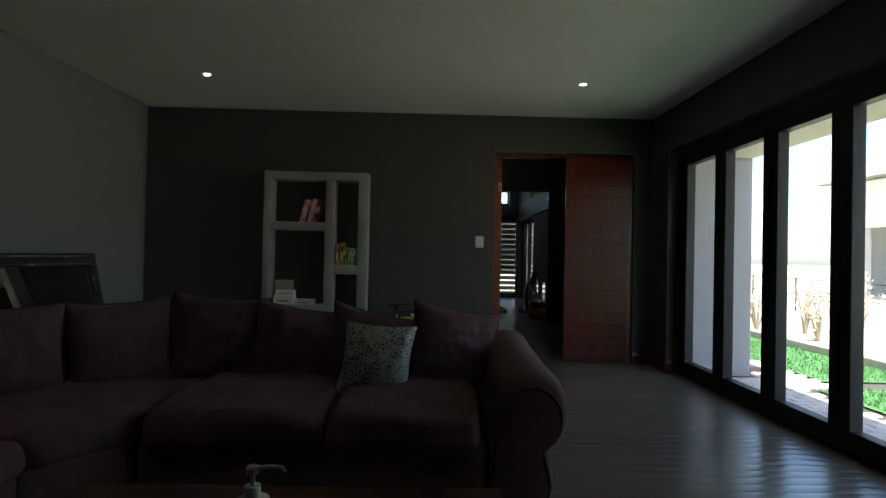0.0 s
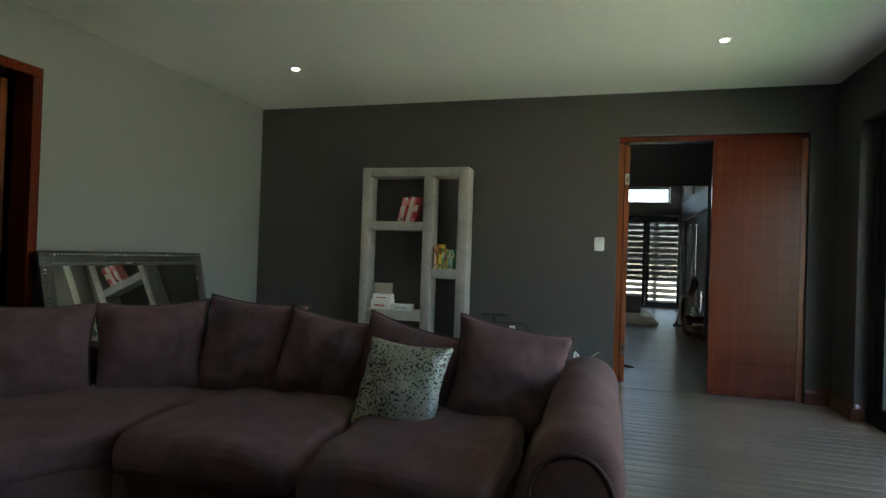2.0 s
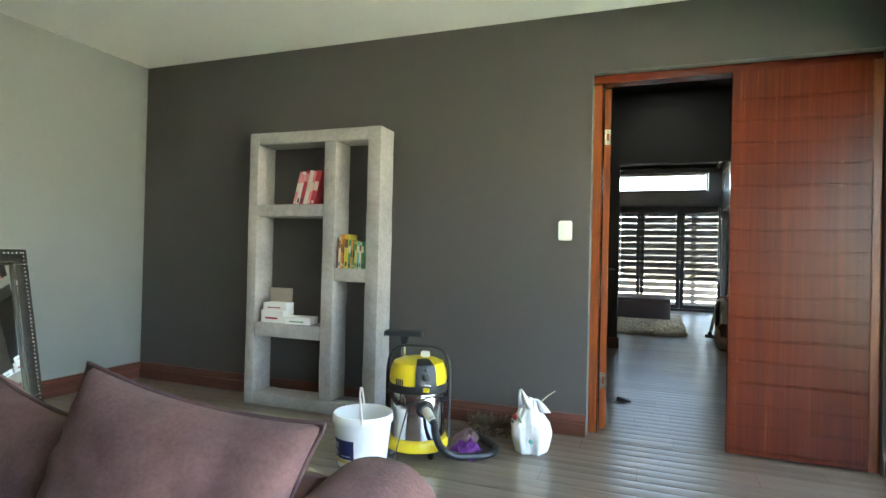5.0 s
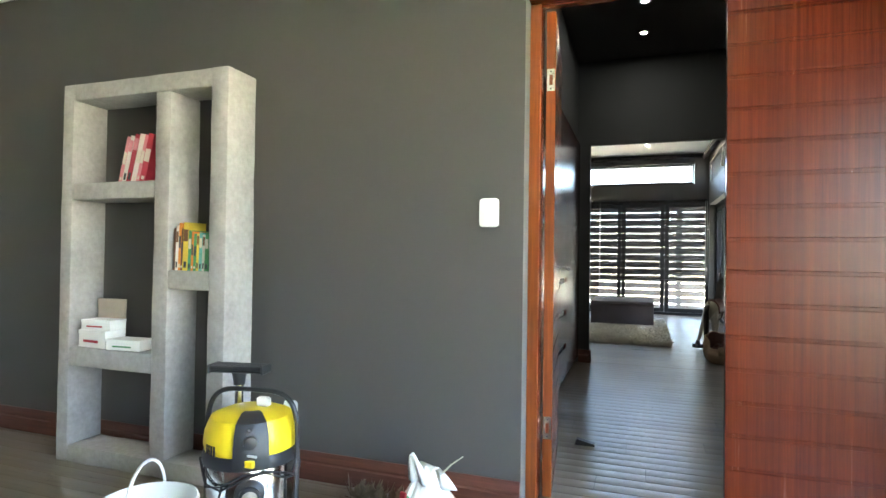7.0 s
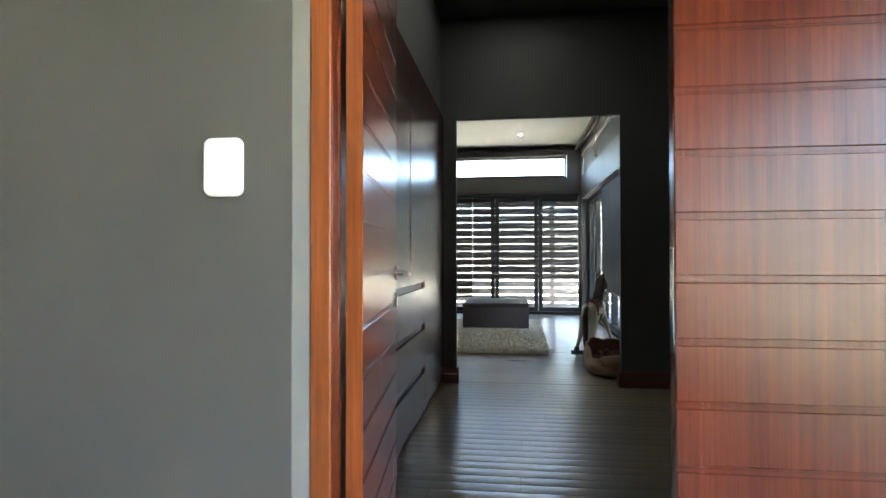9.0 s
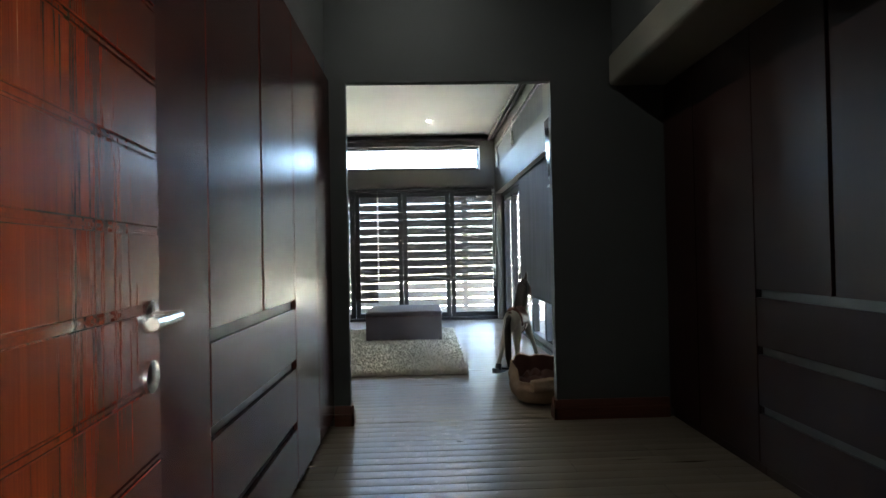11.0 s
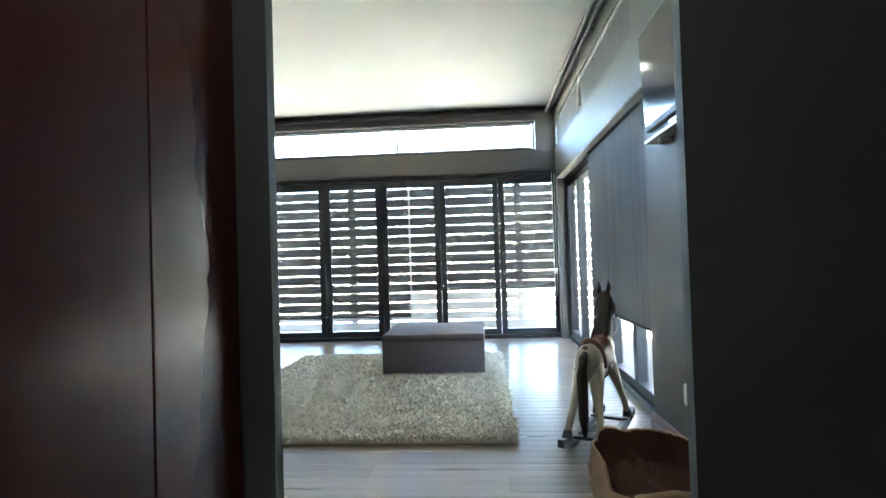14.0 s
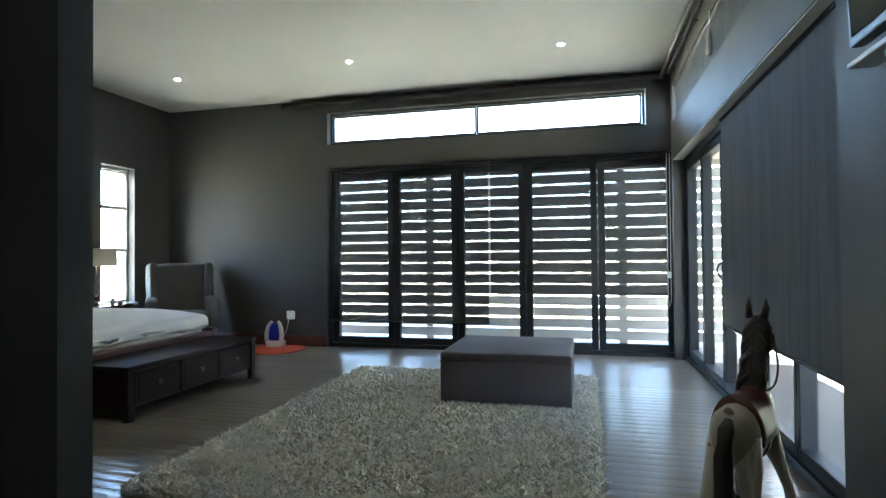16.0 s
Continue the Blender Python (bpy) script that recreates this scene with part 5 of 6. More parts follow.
def bag():
    x, y = -0.285, -0.40
    e = thing("plastic_bag", x, y, 0, "crumpled white plastic carrier bag standing full on the floor", "plastic bag")
    BAG = mottled("thin_white_plastic", (0.74, 0.74, 0.72), 0.3, 0.05, 20, 90, 0.3, 0.004)
    n, rows = 96, 26
    rings = []
    for k in range(rows + 1):
        t = k / rows
        rad = (0.086 + 0.024 * math.sin(math.pi * min(1, t * 1.2))) * (1 - 0.55 * max(0, t - 0.55) / 0.45)
        ring = []
        for i in range(n):
            a = math.tau * i / n
            q = Vector((math.cos(a) * 1.5, math.sin(a) * 1.5, t * 1.1))
            fold = abs(noise.noise(Vector((math.cos(a) * 4.5, math.sin(a) * 4.5, t * 1.6 + 3))))
            rr = rad * (1 + 0.22 * noise.noise(q * 1.3) + 0.10 * noise.noise(q * 3.3) - 0.13 * fold * (0.3 + t) - 0.05 * abs(noise.noise(Vector((math.cos(a) * 11, math.sin(a) * 11, t * 9)))))
            ring.append((x + rr * math.cos(a) - 0.012 * t, y + rr * math.sin(a) * 0.8, 0.004 + t * (0.285 + 0.035 * noise.noise(Vector((math.cos(a) * 2, math.sin(a) * 2, 7))))))
        rings.append(ring)
    part("bag_body", loft(rings), BAG, e, smooth="all")
    for p0, p1, p2, wide in (((-0.05, -0.03, 0.25), (-0.085, -0.045, 0.45), (0.0, -0.045, 0.25), 0.022), ((-0.01, 0.01, 0.25), (0.03, 0.0, 0.345), (0.07, -0.01, 0.23), 0.040)):
        o = Vector((x, y, 0))
        hp = arc(o + Vector(p0), o + Vector(p1), o + Vector(p2), 12)
        part("bag_handle", loft([[p + Vector((w, 0.003, 0)), p + Vector((w * 0.2, 0.010, 0.004)), p - Vector((w, -0.002, 0)), p - Vector((w * 0.2, 0.007, 0.004))] for p, w in [(p, wide * (1 - 0.75 * math.sin(math.pi * i / (len(hp) - 1)))) for i, p in enumerate(hp)]]), BAG, e, smooth="all")
    shapes = ((-0.075, 0.16, 0.07, 0.012, 30, GREENC), (-0.05, 0.185, 0.05, 0.010, 55, GREENC), (-0.08, 0.20, 0.03, 0.03, 0, RED), (-0.03, 0.085, 0.03, 0.03, 10, RED), (0.015, 0.08, 0.024, 0.024, 40, TEALC))
    for dx, zz, w, h, r, mat in shapes:
        part("print_shape", turned(box(-w / 2, w / 2, -0.006, 0.006, -h / 2, h / 2, 0.004), pose(x + dx, y - 0.078 + abs(dx) * 0.25, zz, -6, r, -18 if dx < 0 else 8)), mat, e)
    part("twig", tube([(x + 0.03, y, 0.26), (x + 0.09, y - 0.02, 0.325), (x + 0.135, y - 0.025, 0.36)], [0.004, 0.003, 0.002], 6), PAPER, e, "thin pale stick poking out")


bag()


def duster():
    x, y = -0.56, -0.27
    e = thing("feather_duster", x, y, 0, "brown feather duster lying against the skirting", "duster")
    rng = np.random.default_rng(5)
    FE = mottled("brown_feather", (0.17, 0.13, 0.085), 0.8, 0.5, 14, 90)
    bb = bmesh.new()
    for k in range(420):
        t = rng.uniform(0, 1)
        base = Vector((x - 0.13 + 0.26 * t, y + rng.normal(0, 0.01), 0.07))
        d = Vector((rng.normal(0.3, 0.6), rng.normal(0, 0.6), rng.normal(0.25, 0.55))).normalized()
        L = rng.uniform(0.05, 0.10)
        s = d.cross(Vector((0.3, 0.5, 0.8))).normalized() * rng.uniform(0.005, 0.011)
        tip = base + d * L
        tip.z = max(0.005, tip.z)
        tip.y = min(-0.035, tip.y)
        m = base.lerp(tip, 0.6)
        m.z = max(0.008, m.z)
        vs = [bb.verts.new(base), bb.verts.new(m + s), bb.verts.new(tip), bb.verts.new(m - s)]
        bb.faces.new(vs)
    tagged(part("feathers", bb, FE, e, "tangled brown feathers"), kind="stuff")
    part("stick", tube([(x - 0.13, y, 0.06), (x + 0.10, y, 0.075)], 0.009, 8), BROWNC, e, smooth=True)


duster()


def rag(name, x, y, w, d, h, mat, label, seed):
    b = bmesh.new()
    n = 22
    vs = {}
    for i in range(n + 1):
        for k in range(n + 1):
            u, v = -1 + 2 * i / n, -1 + 2 * k / n
            q = Vector((u * 1.6 + seed, v * 1.6, seed * 0.7))
            z = 0.008 + h * max(0, 1 - (u * u + v * v) * 0.6) * (0.45 + 0.75 * abs(noise.noise(q * 1.5))) + 0.012 * abs(noise.noise(q * 4))
            o = noise.noise_vector(q) * 0.25
            vs[i, k] = b.verts.new((x + (u + o.x) * w / 2, y + (v + o.y) * d / 2, z))
    for i in range(n):
        for k in range(n):
            b.faces.new((vs[i, k], vs[i + 1, k], vs[i + 1, k + 1], vs[i, k + 1]))
    r = bmesh.ops.solidify(b, geom=b.faces[:], thickness=0.004)
    o = part(name, b, mat, smooth="all")
    return tagged(o, label, "cloth")


rag("cleaning_cloth", -0.60, -0.63, 0.15, 0.17, 0.10, mottled("purple_cloth", (0.22, 0.06, 0.36), 0.85, 0.2, 9, 120, 0.3), "crumpled purple cleaning cloth on the floor", 2.0)
rag("cleaning_cloth", -0.66, -0.40, 0.14, 0.12, 0.09, mottled("dusty_pink_cloth", (0.36, 0.24, 0.24), 0.85, 0.2, 9, 120, 0.3), "crumpled dusty pink cloth beside the duster", 6.0)
stop = thing("door_stop", 0.12, 0.98, 0, "small dark rubber door wedge on the floor", "door stop")
part("wedge", prism([(0.09, 0.001), (0.20, 0.001), (0.20, 0.012), (0.10, 0.035)], 0.96, 1.0), BLACK, stop)


# ---- bedroom ----
def rug():
    x0, x1, y0, y1 = -1.40, 0.83, 5.06, 8.05
    e = thing("shag_rug", (x0 + x1) / 2, (y0 + y1) / 2, 0, "large thick cream grey shaggy rug on the plank floor", "rug")
    W = mottled("cream_shag", (0.70, 0.68, 0.60), 0.95, 0.18, 14, 120)
    part("backing", box(x0 + 0.02, x1 - 0.02, y0 + 0.02, y1 - 0.02, 0.001, 0.02, 0.004), W, e)
    rng = np.random.default_rng(9)
    n = 100000
    px, py = rng.uniform(x0 + 0.015, x1 - 0.015, n), rng.uniform(y0 + 0.015, y1 - 0.015, n)
    a = rng.uniform(0, math.tau, n)
    L = rng.uniform(0.016, 0.05, n)
    bx, by = rng.normal(0, 0.02, n), rng.normal(0, 0.02, n)
    wx, wy = np.cos(a) * 0.005, np.sin(a) * 0.005
    z0 = np.full(n, 0.014)
    v = np.empty((n, 5, 3))
    v[:, 0] = np.stack([px - wx, py - wy, z0], 1)
    v[:, 1] = np.stack([px + wx, py + wy, z0], 1)
    v[:, 2] = np.stack([px + wx * 1.2 + bx * 0.4, py + wy * 1.2 + by * 0.4, z0 + L * 0.65], 1)
    v[:, 3] = np.stack([px - wx * 1.2 + bx * 0.4, py - wy * 1.2 + by * 0.4, z0 + L * 0.65], 1)
    v[:, 4] = np.stack([px + bx * 1.3, py + by * 1.3, z0 + L], 1)
    base = (np.arange(n) * 5)[:, None]
    faces = (base + np.array([[0, 1, 2, 3]])).tolist() + (base + np.array([[3, 2, 4]])).tolist()
    me = bpy.data.meshes.new("pile")
    v = v.reshape(-1, 3) - np.array([(x0 + x1) / 2, (y0 + y1) / 2, 0])
    me.from_pydata(v.tolist(), [], faces)
    me.materials.append(W)
    o = new("pile", me)
    o.parent = e
    tagged(o, "thick twisted wool pile", kind="stuff")


rug()


def ottoman():
    x0, x1, y0, y1 = -0.305, 0.640, 6.90, 7.83
    e = thing("ottoman", (x0 + x1) / 2, (y0 + y1) / 2, 0.03, "large square taupe upholstered ottoman on the rug", "ottoman")
    b = box(x0, x1, y0, y1, 0.03, 0.345, 0.012, 2)
    part("body", b, OTTO, e, smooth=True)
    part("top_cushion", puffy([(x0 - 0.004, y0 - 0.004), (x1 + 0.004, y0 - 0.004), (x1 + 0.004, y1 + 0.004), (x0 - 0.004, y1 + 0.004)], 0.343, 0.405, 0.028, 2, 0.004), OTTO, e, smooth="all")
    part("seam", tube([(x0 - 0.002, y0 - 0.002, 0.345), (x1 + 0.002, y0 - 0.002, 0.345), (x1 + 0.002, y1 + 0.002, 0.345), (x0 - 0.002, y1 + 0.002, 0.345)], 0.004, 6, around=True), PIPING, e)


ottoman()


def horse():
    """Rocking horse in its own axes: it faces +x, rockers on the floor."""
    e = thing("rocking_horse", 1.31, 5.20, 0, "white and brown painted wooden rocking horse on dark rockers", "rocking horse", turn=63.0)
    HIDE, nt, b = material("piebald_paint")
    v = coords(nt, (1, 1, 1))
    n1 = node(nt, "ShaderNodeTexNoise", Scale=6.5, Detail=2.0)
    nt.links.new(v, n1.inputs["Vector"])
    nt.links.new(ramp(nt, n1.outputs["Fac"], [(0.0, (0.50, 0.46, 0.37)), (0.63, (0.50, 0.46, 0.37)), (0.65, (0.09, 0.045, 0.03)), (1.0, (0.06, 0.03, 0.02))]), b.inputs["Base Color"])
    b.inputs["Roughness"].default_value = 0.45
    HAIR = mottled("dark_horse_hair", (0.035, 0.028, 0.024), 0.6, 0.35, 20, 160, 0.4, 0.004, stretch=(1, 1, 0.2))
    LEATHER = mottled("brown_saddle_leather", (0.10, 0.035, 0.025), 0.5, 0.2, 12, 120, 0.2)
    DARKW = mottled("dark_painted_rocker", (0.035, 0.037, 0.045), 0.4, 0.15, 8, 90)

    def oval(cx, cz, rx, ry, rz, tilt=0.0, n=16):
        t = math.radians(tilt)
        return [(cx + math.sin(t) * rz * math.sin(q) + 0 * rx, 0.74 * ry * math.cos(q), cz + math.cos(t) * rz * math.sin(q)) for q in [math.tau * i / n for i in range(n)]]

    body = loft([oval(x, z, 0, ry, rz, t) for x, z, ry, rz, t in ((-0.235, 0.47, 0.02, 0.03, 0), (-0.225, 0.475, 0.075, 0.08, 0), (-0.19, 0.47, 0.102, 0.108, 0), (-0.12, 0.46, 0.11, 0.115, 0), (-0.03, 0.45, 0.105, 0.108, 0), (0.06, 0.45, 0.105, 0.112, 0), (0.13, 0.465, 0.10, 0.115, 10), (0.19, 0.49, 0.08, 0.095, 30), (0.225, 0.50, 0.03, 0.05, 40))])
    head = loft([oval(x, z, 0, ry, rz, t) for x, z, ry, rz, t in ((0.11, 0.50, 0.075, 0.10, -60), (0.165, 0.58, 0.065, 0.088, -62), (0.205, 0.66, 0.055, 0.075, -62), (0.235, 0.74, 0.048, 0.066, -55), (0.25, 0.80, 0.044, 0.055, -40))])
    loft([oval(x, z, 0, ry, rz, t) for x, z, ry, rz, t in ((0.20, 0.825, 0.03, 0.035, 20), (0.235, 0.815, 0.046, 0.052, 30), (0.29, 0.785, 0.046, 0.052, 32), (0.34, 0.745, 0.036, 0.038, 35), (0.38, 0.715, 0.032, 0.034, 35), (0.395, 0.70, 0.018, 0.02, 35))], True, head)
    for s in (-1, 1):
        tube([(0.20, s * 0.024, 0.845), (0.205, s * 0.032, 0.885), (0.215, s * 0.030, 0.925)], [0.016, 0.015, 0.002], 8, head)
    for s in (-1, 1):
        tube([(-0.16, s * 0.036, 0.47), (-0.185, s * 0.050, 0.36), (-0.235, s * 0.066, 0.27), (-0.255, s * 0.08, 0.19), (-0.285, s * 0.095, 0.10)], [0.050, 0.042, 0.027, 0.020, 0.018], 12, body)
        tube([(0.13, s * 0.034, 0.46), (0.175, s * 0.050, 0.36), (0.225, s * 0.068, 0.27), (0.255, s * 0.09, 0.18), (0.29, s * 0.095, 0.10)], [0.044, 0.036, 0.024, 0.019, 0.018], 12, body)
    part("head", head, mottled("dark_brown_horse_coat", (0.055, 0.042, 0.036), 0.5, 0.3, 12, 120, 0.2), e, "dark brown painted head and neck", "all", True)
    part("body", body, HIDE, e, "white painted body with brown patches", "all", True)
    for s in (-1, 1):
        part("hoof", tube([(-0.283, s * 0.095, 0.105), (-0.30, s * 0.096, 0.052)], [0.025, 0.033], 10), DARKW, e, "", True, True)
        part("hoof", tube([(0.288, s * 0.095, 0.105), (0.315, s * 0.096, 0.052)], [0.024, 0.032], 10), DARKW, e, "", True, True)
        pts = [(-0.40 + 0.84 * i / 14, 0.012 + 0.10 * abs(-1 + 2 * i / 14) ** 2.4) for i in range(15)]
        rk = loft([[(px, s * 0.098 - 0.018, pz - 0.010), (px, s * 0.098 + 0.018, pz - 0.010), (px, s * 0.098 + 0.018, pz + 0.034), (px, s * 0.098 - 0.018, pz + 0.034)] for px, pz in [(a, 0.0105 + c * 0.35) for a, c in pts]])
        part("rocker", rk, DARKW, e, "dark curved rocker", local=True)
    for px in (-0.22, 0.24):
        part("crossbar", box(px - 0.022, px + 0.022, -0.115, 0.115, 0.046, 0.064, 0.003), DARKW, e, local=True)
    mane = bmesh.new()
    rng = np.random.default_rng(3)
    for k in range(70):
        t = k / 69
        p = Vector((0.075, 0, 0.60)).lerp(Vector((0.20, 0, 0.845)), t)
        s = -1 if k % 2 else 1
        q = p + Vector((rng.normal(-0.02, 0.012), s * rng.uniform(0.028, 0.046), -rng.uniform(0.10, 0.17)))
        m = p.lerp(q, 0.5) + Vector((0, s * 0.018, 0.02))
        tube([p, m, q], [0.014, 0.012, 0.003], 6, mane)
    part("mane", mane, HAIR, e, "dark hair mane", "all", True)
    part("tail", tube([(-0.225, 0, 0.53), (-0.265, 0, 0.51), (-0.285, 0.004, 0.42), (-0.275, 0.006, 0.30), (-0.275, 0.004, 0.17), (-0.272, 0, 0.075)], [0.016, 0.026, 0.031, 0.030, 0.027, 0.010], 10), HAIR, e, "long dark hair tail", "all", True)
    sd = loft([[(x, 0.090 * k * math.cos(q), 0.455 + (0.124 * k + h) * math.sin(q)) for q in [math.radians(a) for a in range(-8, 189, 14)]] + [(x, 0.074 * math.cos(q), 0.455 + 0.10 * math.sin(q)) for q in [math.radians(a) for a in range(188, -9, -14)]] for x, k, h in ((-0.13, 0.98, 0.03), (-0.10, 1.0, 0.012), (-0.02, 1.0, 0.004), (0.05, 1.0, 0.012), (0.075, 1.0, 0.03))])
    part("saddle", sd, LEATHER, e, "brown leather saddle", "all", True)
    part("girth", loft([[(x, 0.085 * math.cos(q), 0.45 + 0.116 * math.sin(q)) for q in [math.tau * i / 24 for i in range(24)]] for x in (-0.005, 0.02)]), LEATHER, e, local=True)
    part("bridle", tube([(0.35, 0.031 * math.cos(q), 0.74 + 0.044 * math.sin(q)) for q in [math.tau * i / 16 for i in range(16)]], 0.005, 6, around=True), LEATHER, e, local=True)
    for s in (-1, 1):
        part("rein", tube(arc((0.345, s * 0.032, 0.735), (0.20, s * 0.10, 0.56), (0.05, s * 0.03, 0.585), 8), 0.0045, 6), LEATHER, e, "", True, True)
        part("eye", turned(lathe([(0.008, 0), (0.006, 0.003)], 0, 0, 0, 10), pose(0.285, s * 0.034, 0.80, -90 * s)), BLACK, e, local=True)


horse()


def bag_basket():
    cx, cy = 1.33, 4.18
    e = thing("leather_basket", cx, cy, 0, "soft crumpled tan suede basket with a red brown lining", "basket")
    TAN = mottled("tan_suede", (0.30, 0.205, 0.130), 0.85, 0.28, 7, 120, 0.35, 0.005)
    LIN = mottled("red_brown_lining", (0.105, 0.042, 0.028), 0.75, 0.3, 8, 120, 0.3, 0.004)
    n = 72

    def ring(r, z, crush=1.0):
        pts = []
        for i in range(n):
            a = math.tau * i / n
            c, d = math.cos(a), math.sin(a)
            # boxy plan with slack sides
            k = (abs(c) ** 3.2 + abs(d) ** 3.2) ** (-1 / 3.2)
            rr = r * k * (1 + crush * (0.10 * noise.noise(Vector((c * 2, d * 2, z * 7))) + 0.05 * noise.noise(Vector((c * 6, d * 6, z * 16 + 2))) - 0.035 * abs(noise.noise(Vector((c * 9, d * 9, z * 5))))))
            zz = z
            if z > 0.1:
                f = (z - 0.1) / 0.14
                zz += f * (0.045 * max(0, d) + 0.035 * noise.noise(Vector((c * 1.8, d * 1.8, 1.7))) + 0.012 * noise.noise(Vector((c * 6, d * 6, 4.0))))
                if d < -0.15:
                    zz -= f * 0.075 * min(1, (-0.15 - d) * 3)
            pts.append((min(cx + rr * 0.93 * c, BX1 - 0.05), cy + rr * 1.05 * d, zz))
        return pts

    part("shell", loft([ring(0.17, 0.002, 0.3), ring(0.225, 0.012, 0.4)] + [ring(q, z) for q, z in ((0.245, 0.04), (0.258, 0.07), (0.264, 0.10), (0.262, 0.13), (0.258, 0.16), (0.252, 0.19), (0.247, 0.215), (0.243, 0.235))] + [ring(0.236, 0.240), ring(0.231, 0.230)], False), TAN, e, smooth="all")
    part("lining", loft([ring(0.230, 0.233), ring(0.228, 0.19), ring(0.228, 0.12), ring(0.20, 0.05), ring(0.12, 0.045), ring(0.01, 0.044)], False), LIN, e, "red brown lining", "all")
    flap = []
    for i in range(15):
        u = -1 + 2 * i / 14
        x = cx + 0.02 + u * 0.165
        w = 0.012 * noise.noise(Vector((u * 3, 1.0, 2.0)))
        flap.append([(x, cy - 0.238 + w, 0.165 + w), (x, cy - 0.262 + w, 0.196 + w + 0.012 * math.cos(u * 2)), (x, cy - 0.282 + w, 0.18 + w), (x, cy - 0.286 - w, 0.11 + w * 2), (x, cy - 0.278 - w, 0.108 + w * 2), (x, cy - 0.272 + w, 0.165 + w)])
    part("front_flap", loft(flap), TAN, e, "folded suede flap over the front edge", "all")
    part("buckle", box(cx + 0.10, cx + 0.145, cy - 0.294, cy - 0.284, 0.135, 0.15, 0.002), CHROME, e)
    rag_ob = rag("blanket", cx + 0.0, cy + 0.03, 0.36, 0.38, 0.12, LIN, "crumpled red brown blanket inside the basket", 4.0)
    rag_ob.location.z = 0.10


bag_basket()


def television():
    e = new("television")
    e.matrix_basis = pose(1.58, 4.48, 1.76, 0, 0, -90) @ pose(0, 0, 0, 3, 0, 0)
    tagged(e, "black flat television fixed high on the wall", "television")
    SCR = mottled("dark_screen", (0.014, 0.012, 0.010), 0.1, 0.1, 1, 10, 0, spec=0.15, gloss_var=0.02)
    part("housing", box(-0.50, 0.50, 0.0, 0.045, 0, 0.55, 0.008, 2), BLACK, e, smooth=True, local=True)
    part("screen", box(-0.475, 0.475, -0.003, 0.0015, 0.03, 0.53), SCR, e, "glossy dark screen", local=True)
    part("bracket", box(-0.06, 0.06, 0.046, 0.07, 0.16, 0.36), ALU, e, local=True)
    s = thing("wall_shelf", 1.56, 4.45, 1.69, "narrow white wall shelf under the television", "shelf")
    part("board", box(1.575, BX1, 4.0, 4.99, 1.697, 1.715, 0.003), WHITE_PL, s)
    for yy in (4.2, 4.8):
        part("bracket", tube([(BX1, yy, 1.685), (1.60, yy, 1.685)], 0.011, 8), WHITE_PL, s, smooth=True)
    d = thing("media_player", 1.60, 4.50, 1.715, "small black media player on the wall shelf", "media player")
    part("case", box(1.580, 1.645, 4.40, 4.60, 1.7155, 1.74, 0.005), BLACK, d)
    part("front_strip", box(1.577, 1.5805, 4.43, 4.57, 1.722, 1.732), STEEL, d)


television()


def bed():
    e = thing("bed", -3.70, 6.80, 0, "wide dark wooden bed with a smooth white duvet", "bed")
    DK = timber("dark_bed_wood", (0.045, 0.018, 0.014), (0.11, 0.045, 0.033), "y", 0.35, 9, 0.2)
    part("footboard", box(-2.80, -2.74, 5.98, 7.62, 0.08, 0.42, 0.008, 2), DK, e)
    for y in (5.98, 7.56):
        part("post", box(-2.82, -2.73, y, y + 0.07, 0, 0.45, 0.008), DK, e)
        part("side_rail", box(-4.66, -2.82, y + 0.015, y + 0.045, 0.15, 0.36, 0.004), DK, e)
    part("headboard", box(-4.74, -4.66, 5.95, 7.65, 0, 1.15, 0.01, 2), DK, e)
    part("mattress", box(-4.65, -2.83, 6.03, 7.57, 0.24, 0.46, 0.05, 3), IVORY, e, smooth=True)
    COT = mottled("white_cotton", (0.72, 0.73, 0.75), 0.85, 0.04, 5, 120, 0.2, 0.004)
    duvet = puffy([(-4.62, 5.97), (-2.80, 5.97), (-2.80, 7.63), (-4.62, 7.63)], 0.43, 0.62, 0.085, 8, 0.007)
    for v in duvet.verts:
        k = max(0, (v.co.x + 3.5) / 0.7)
        v.co.z -= 0.05 * k * k * (v.co.z > 0.5)
    part("duvet", duvet, COT, e, "smooth white cotton duvet", "all")
    for y, s in ((6.42, 21), (7.18, 22)):
        cushion("pillow", -4.42, y, 0.78, -90, 28, 0, 0.66, 0.42, 0.18, COT, None, "plump white cotton pillow on the bed", s, "pillow", "bed pillows")


bed()


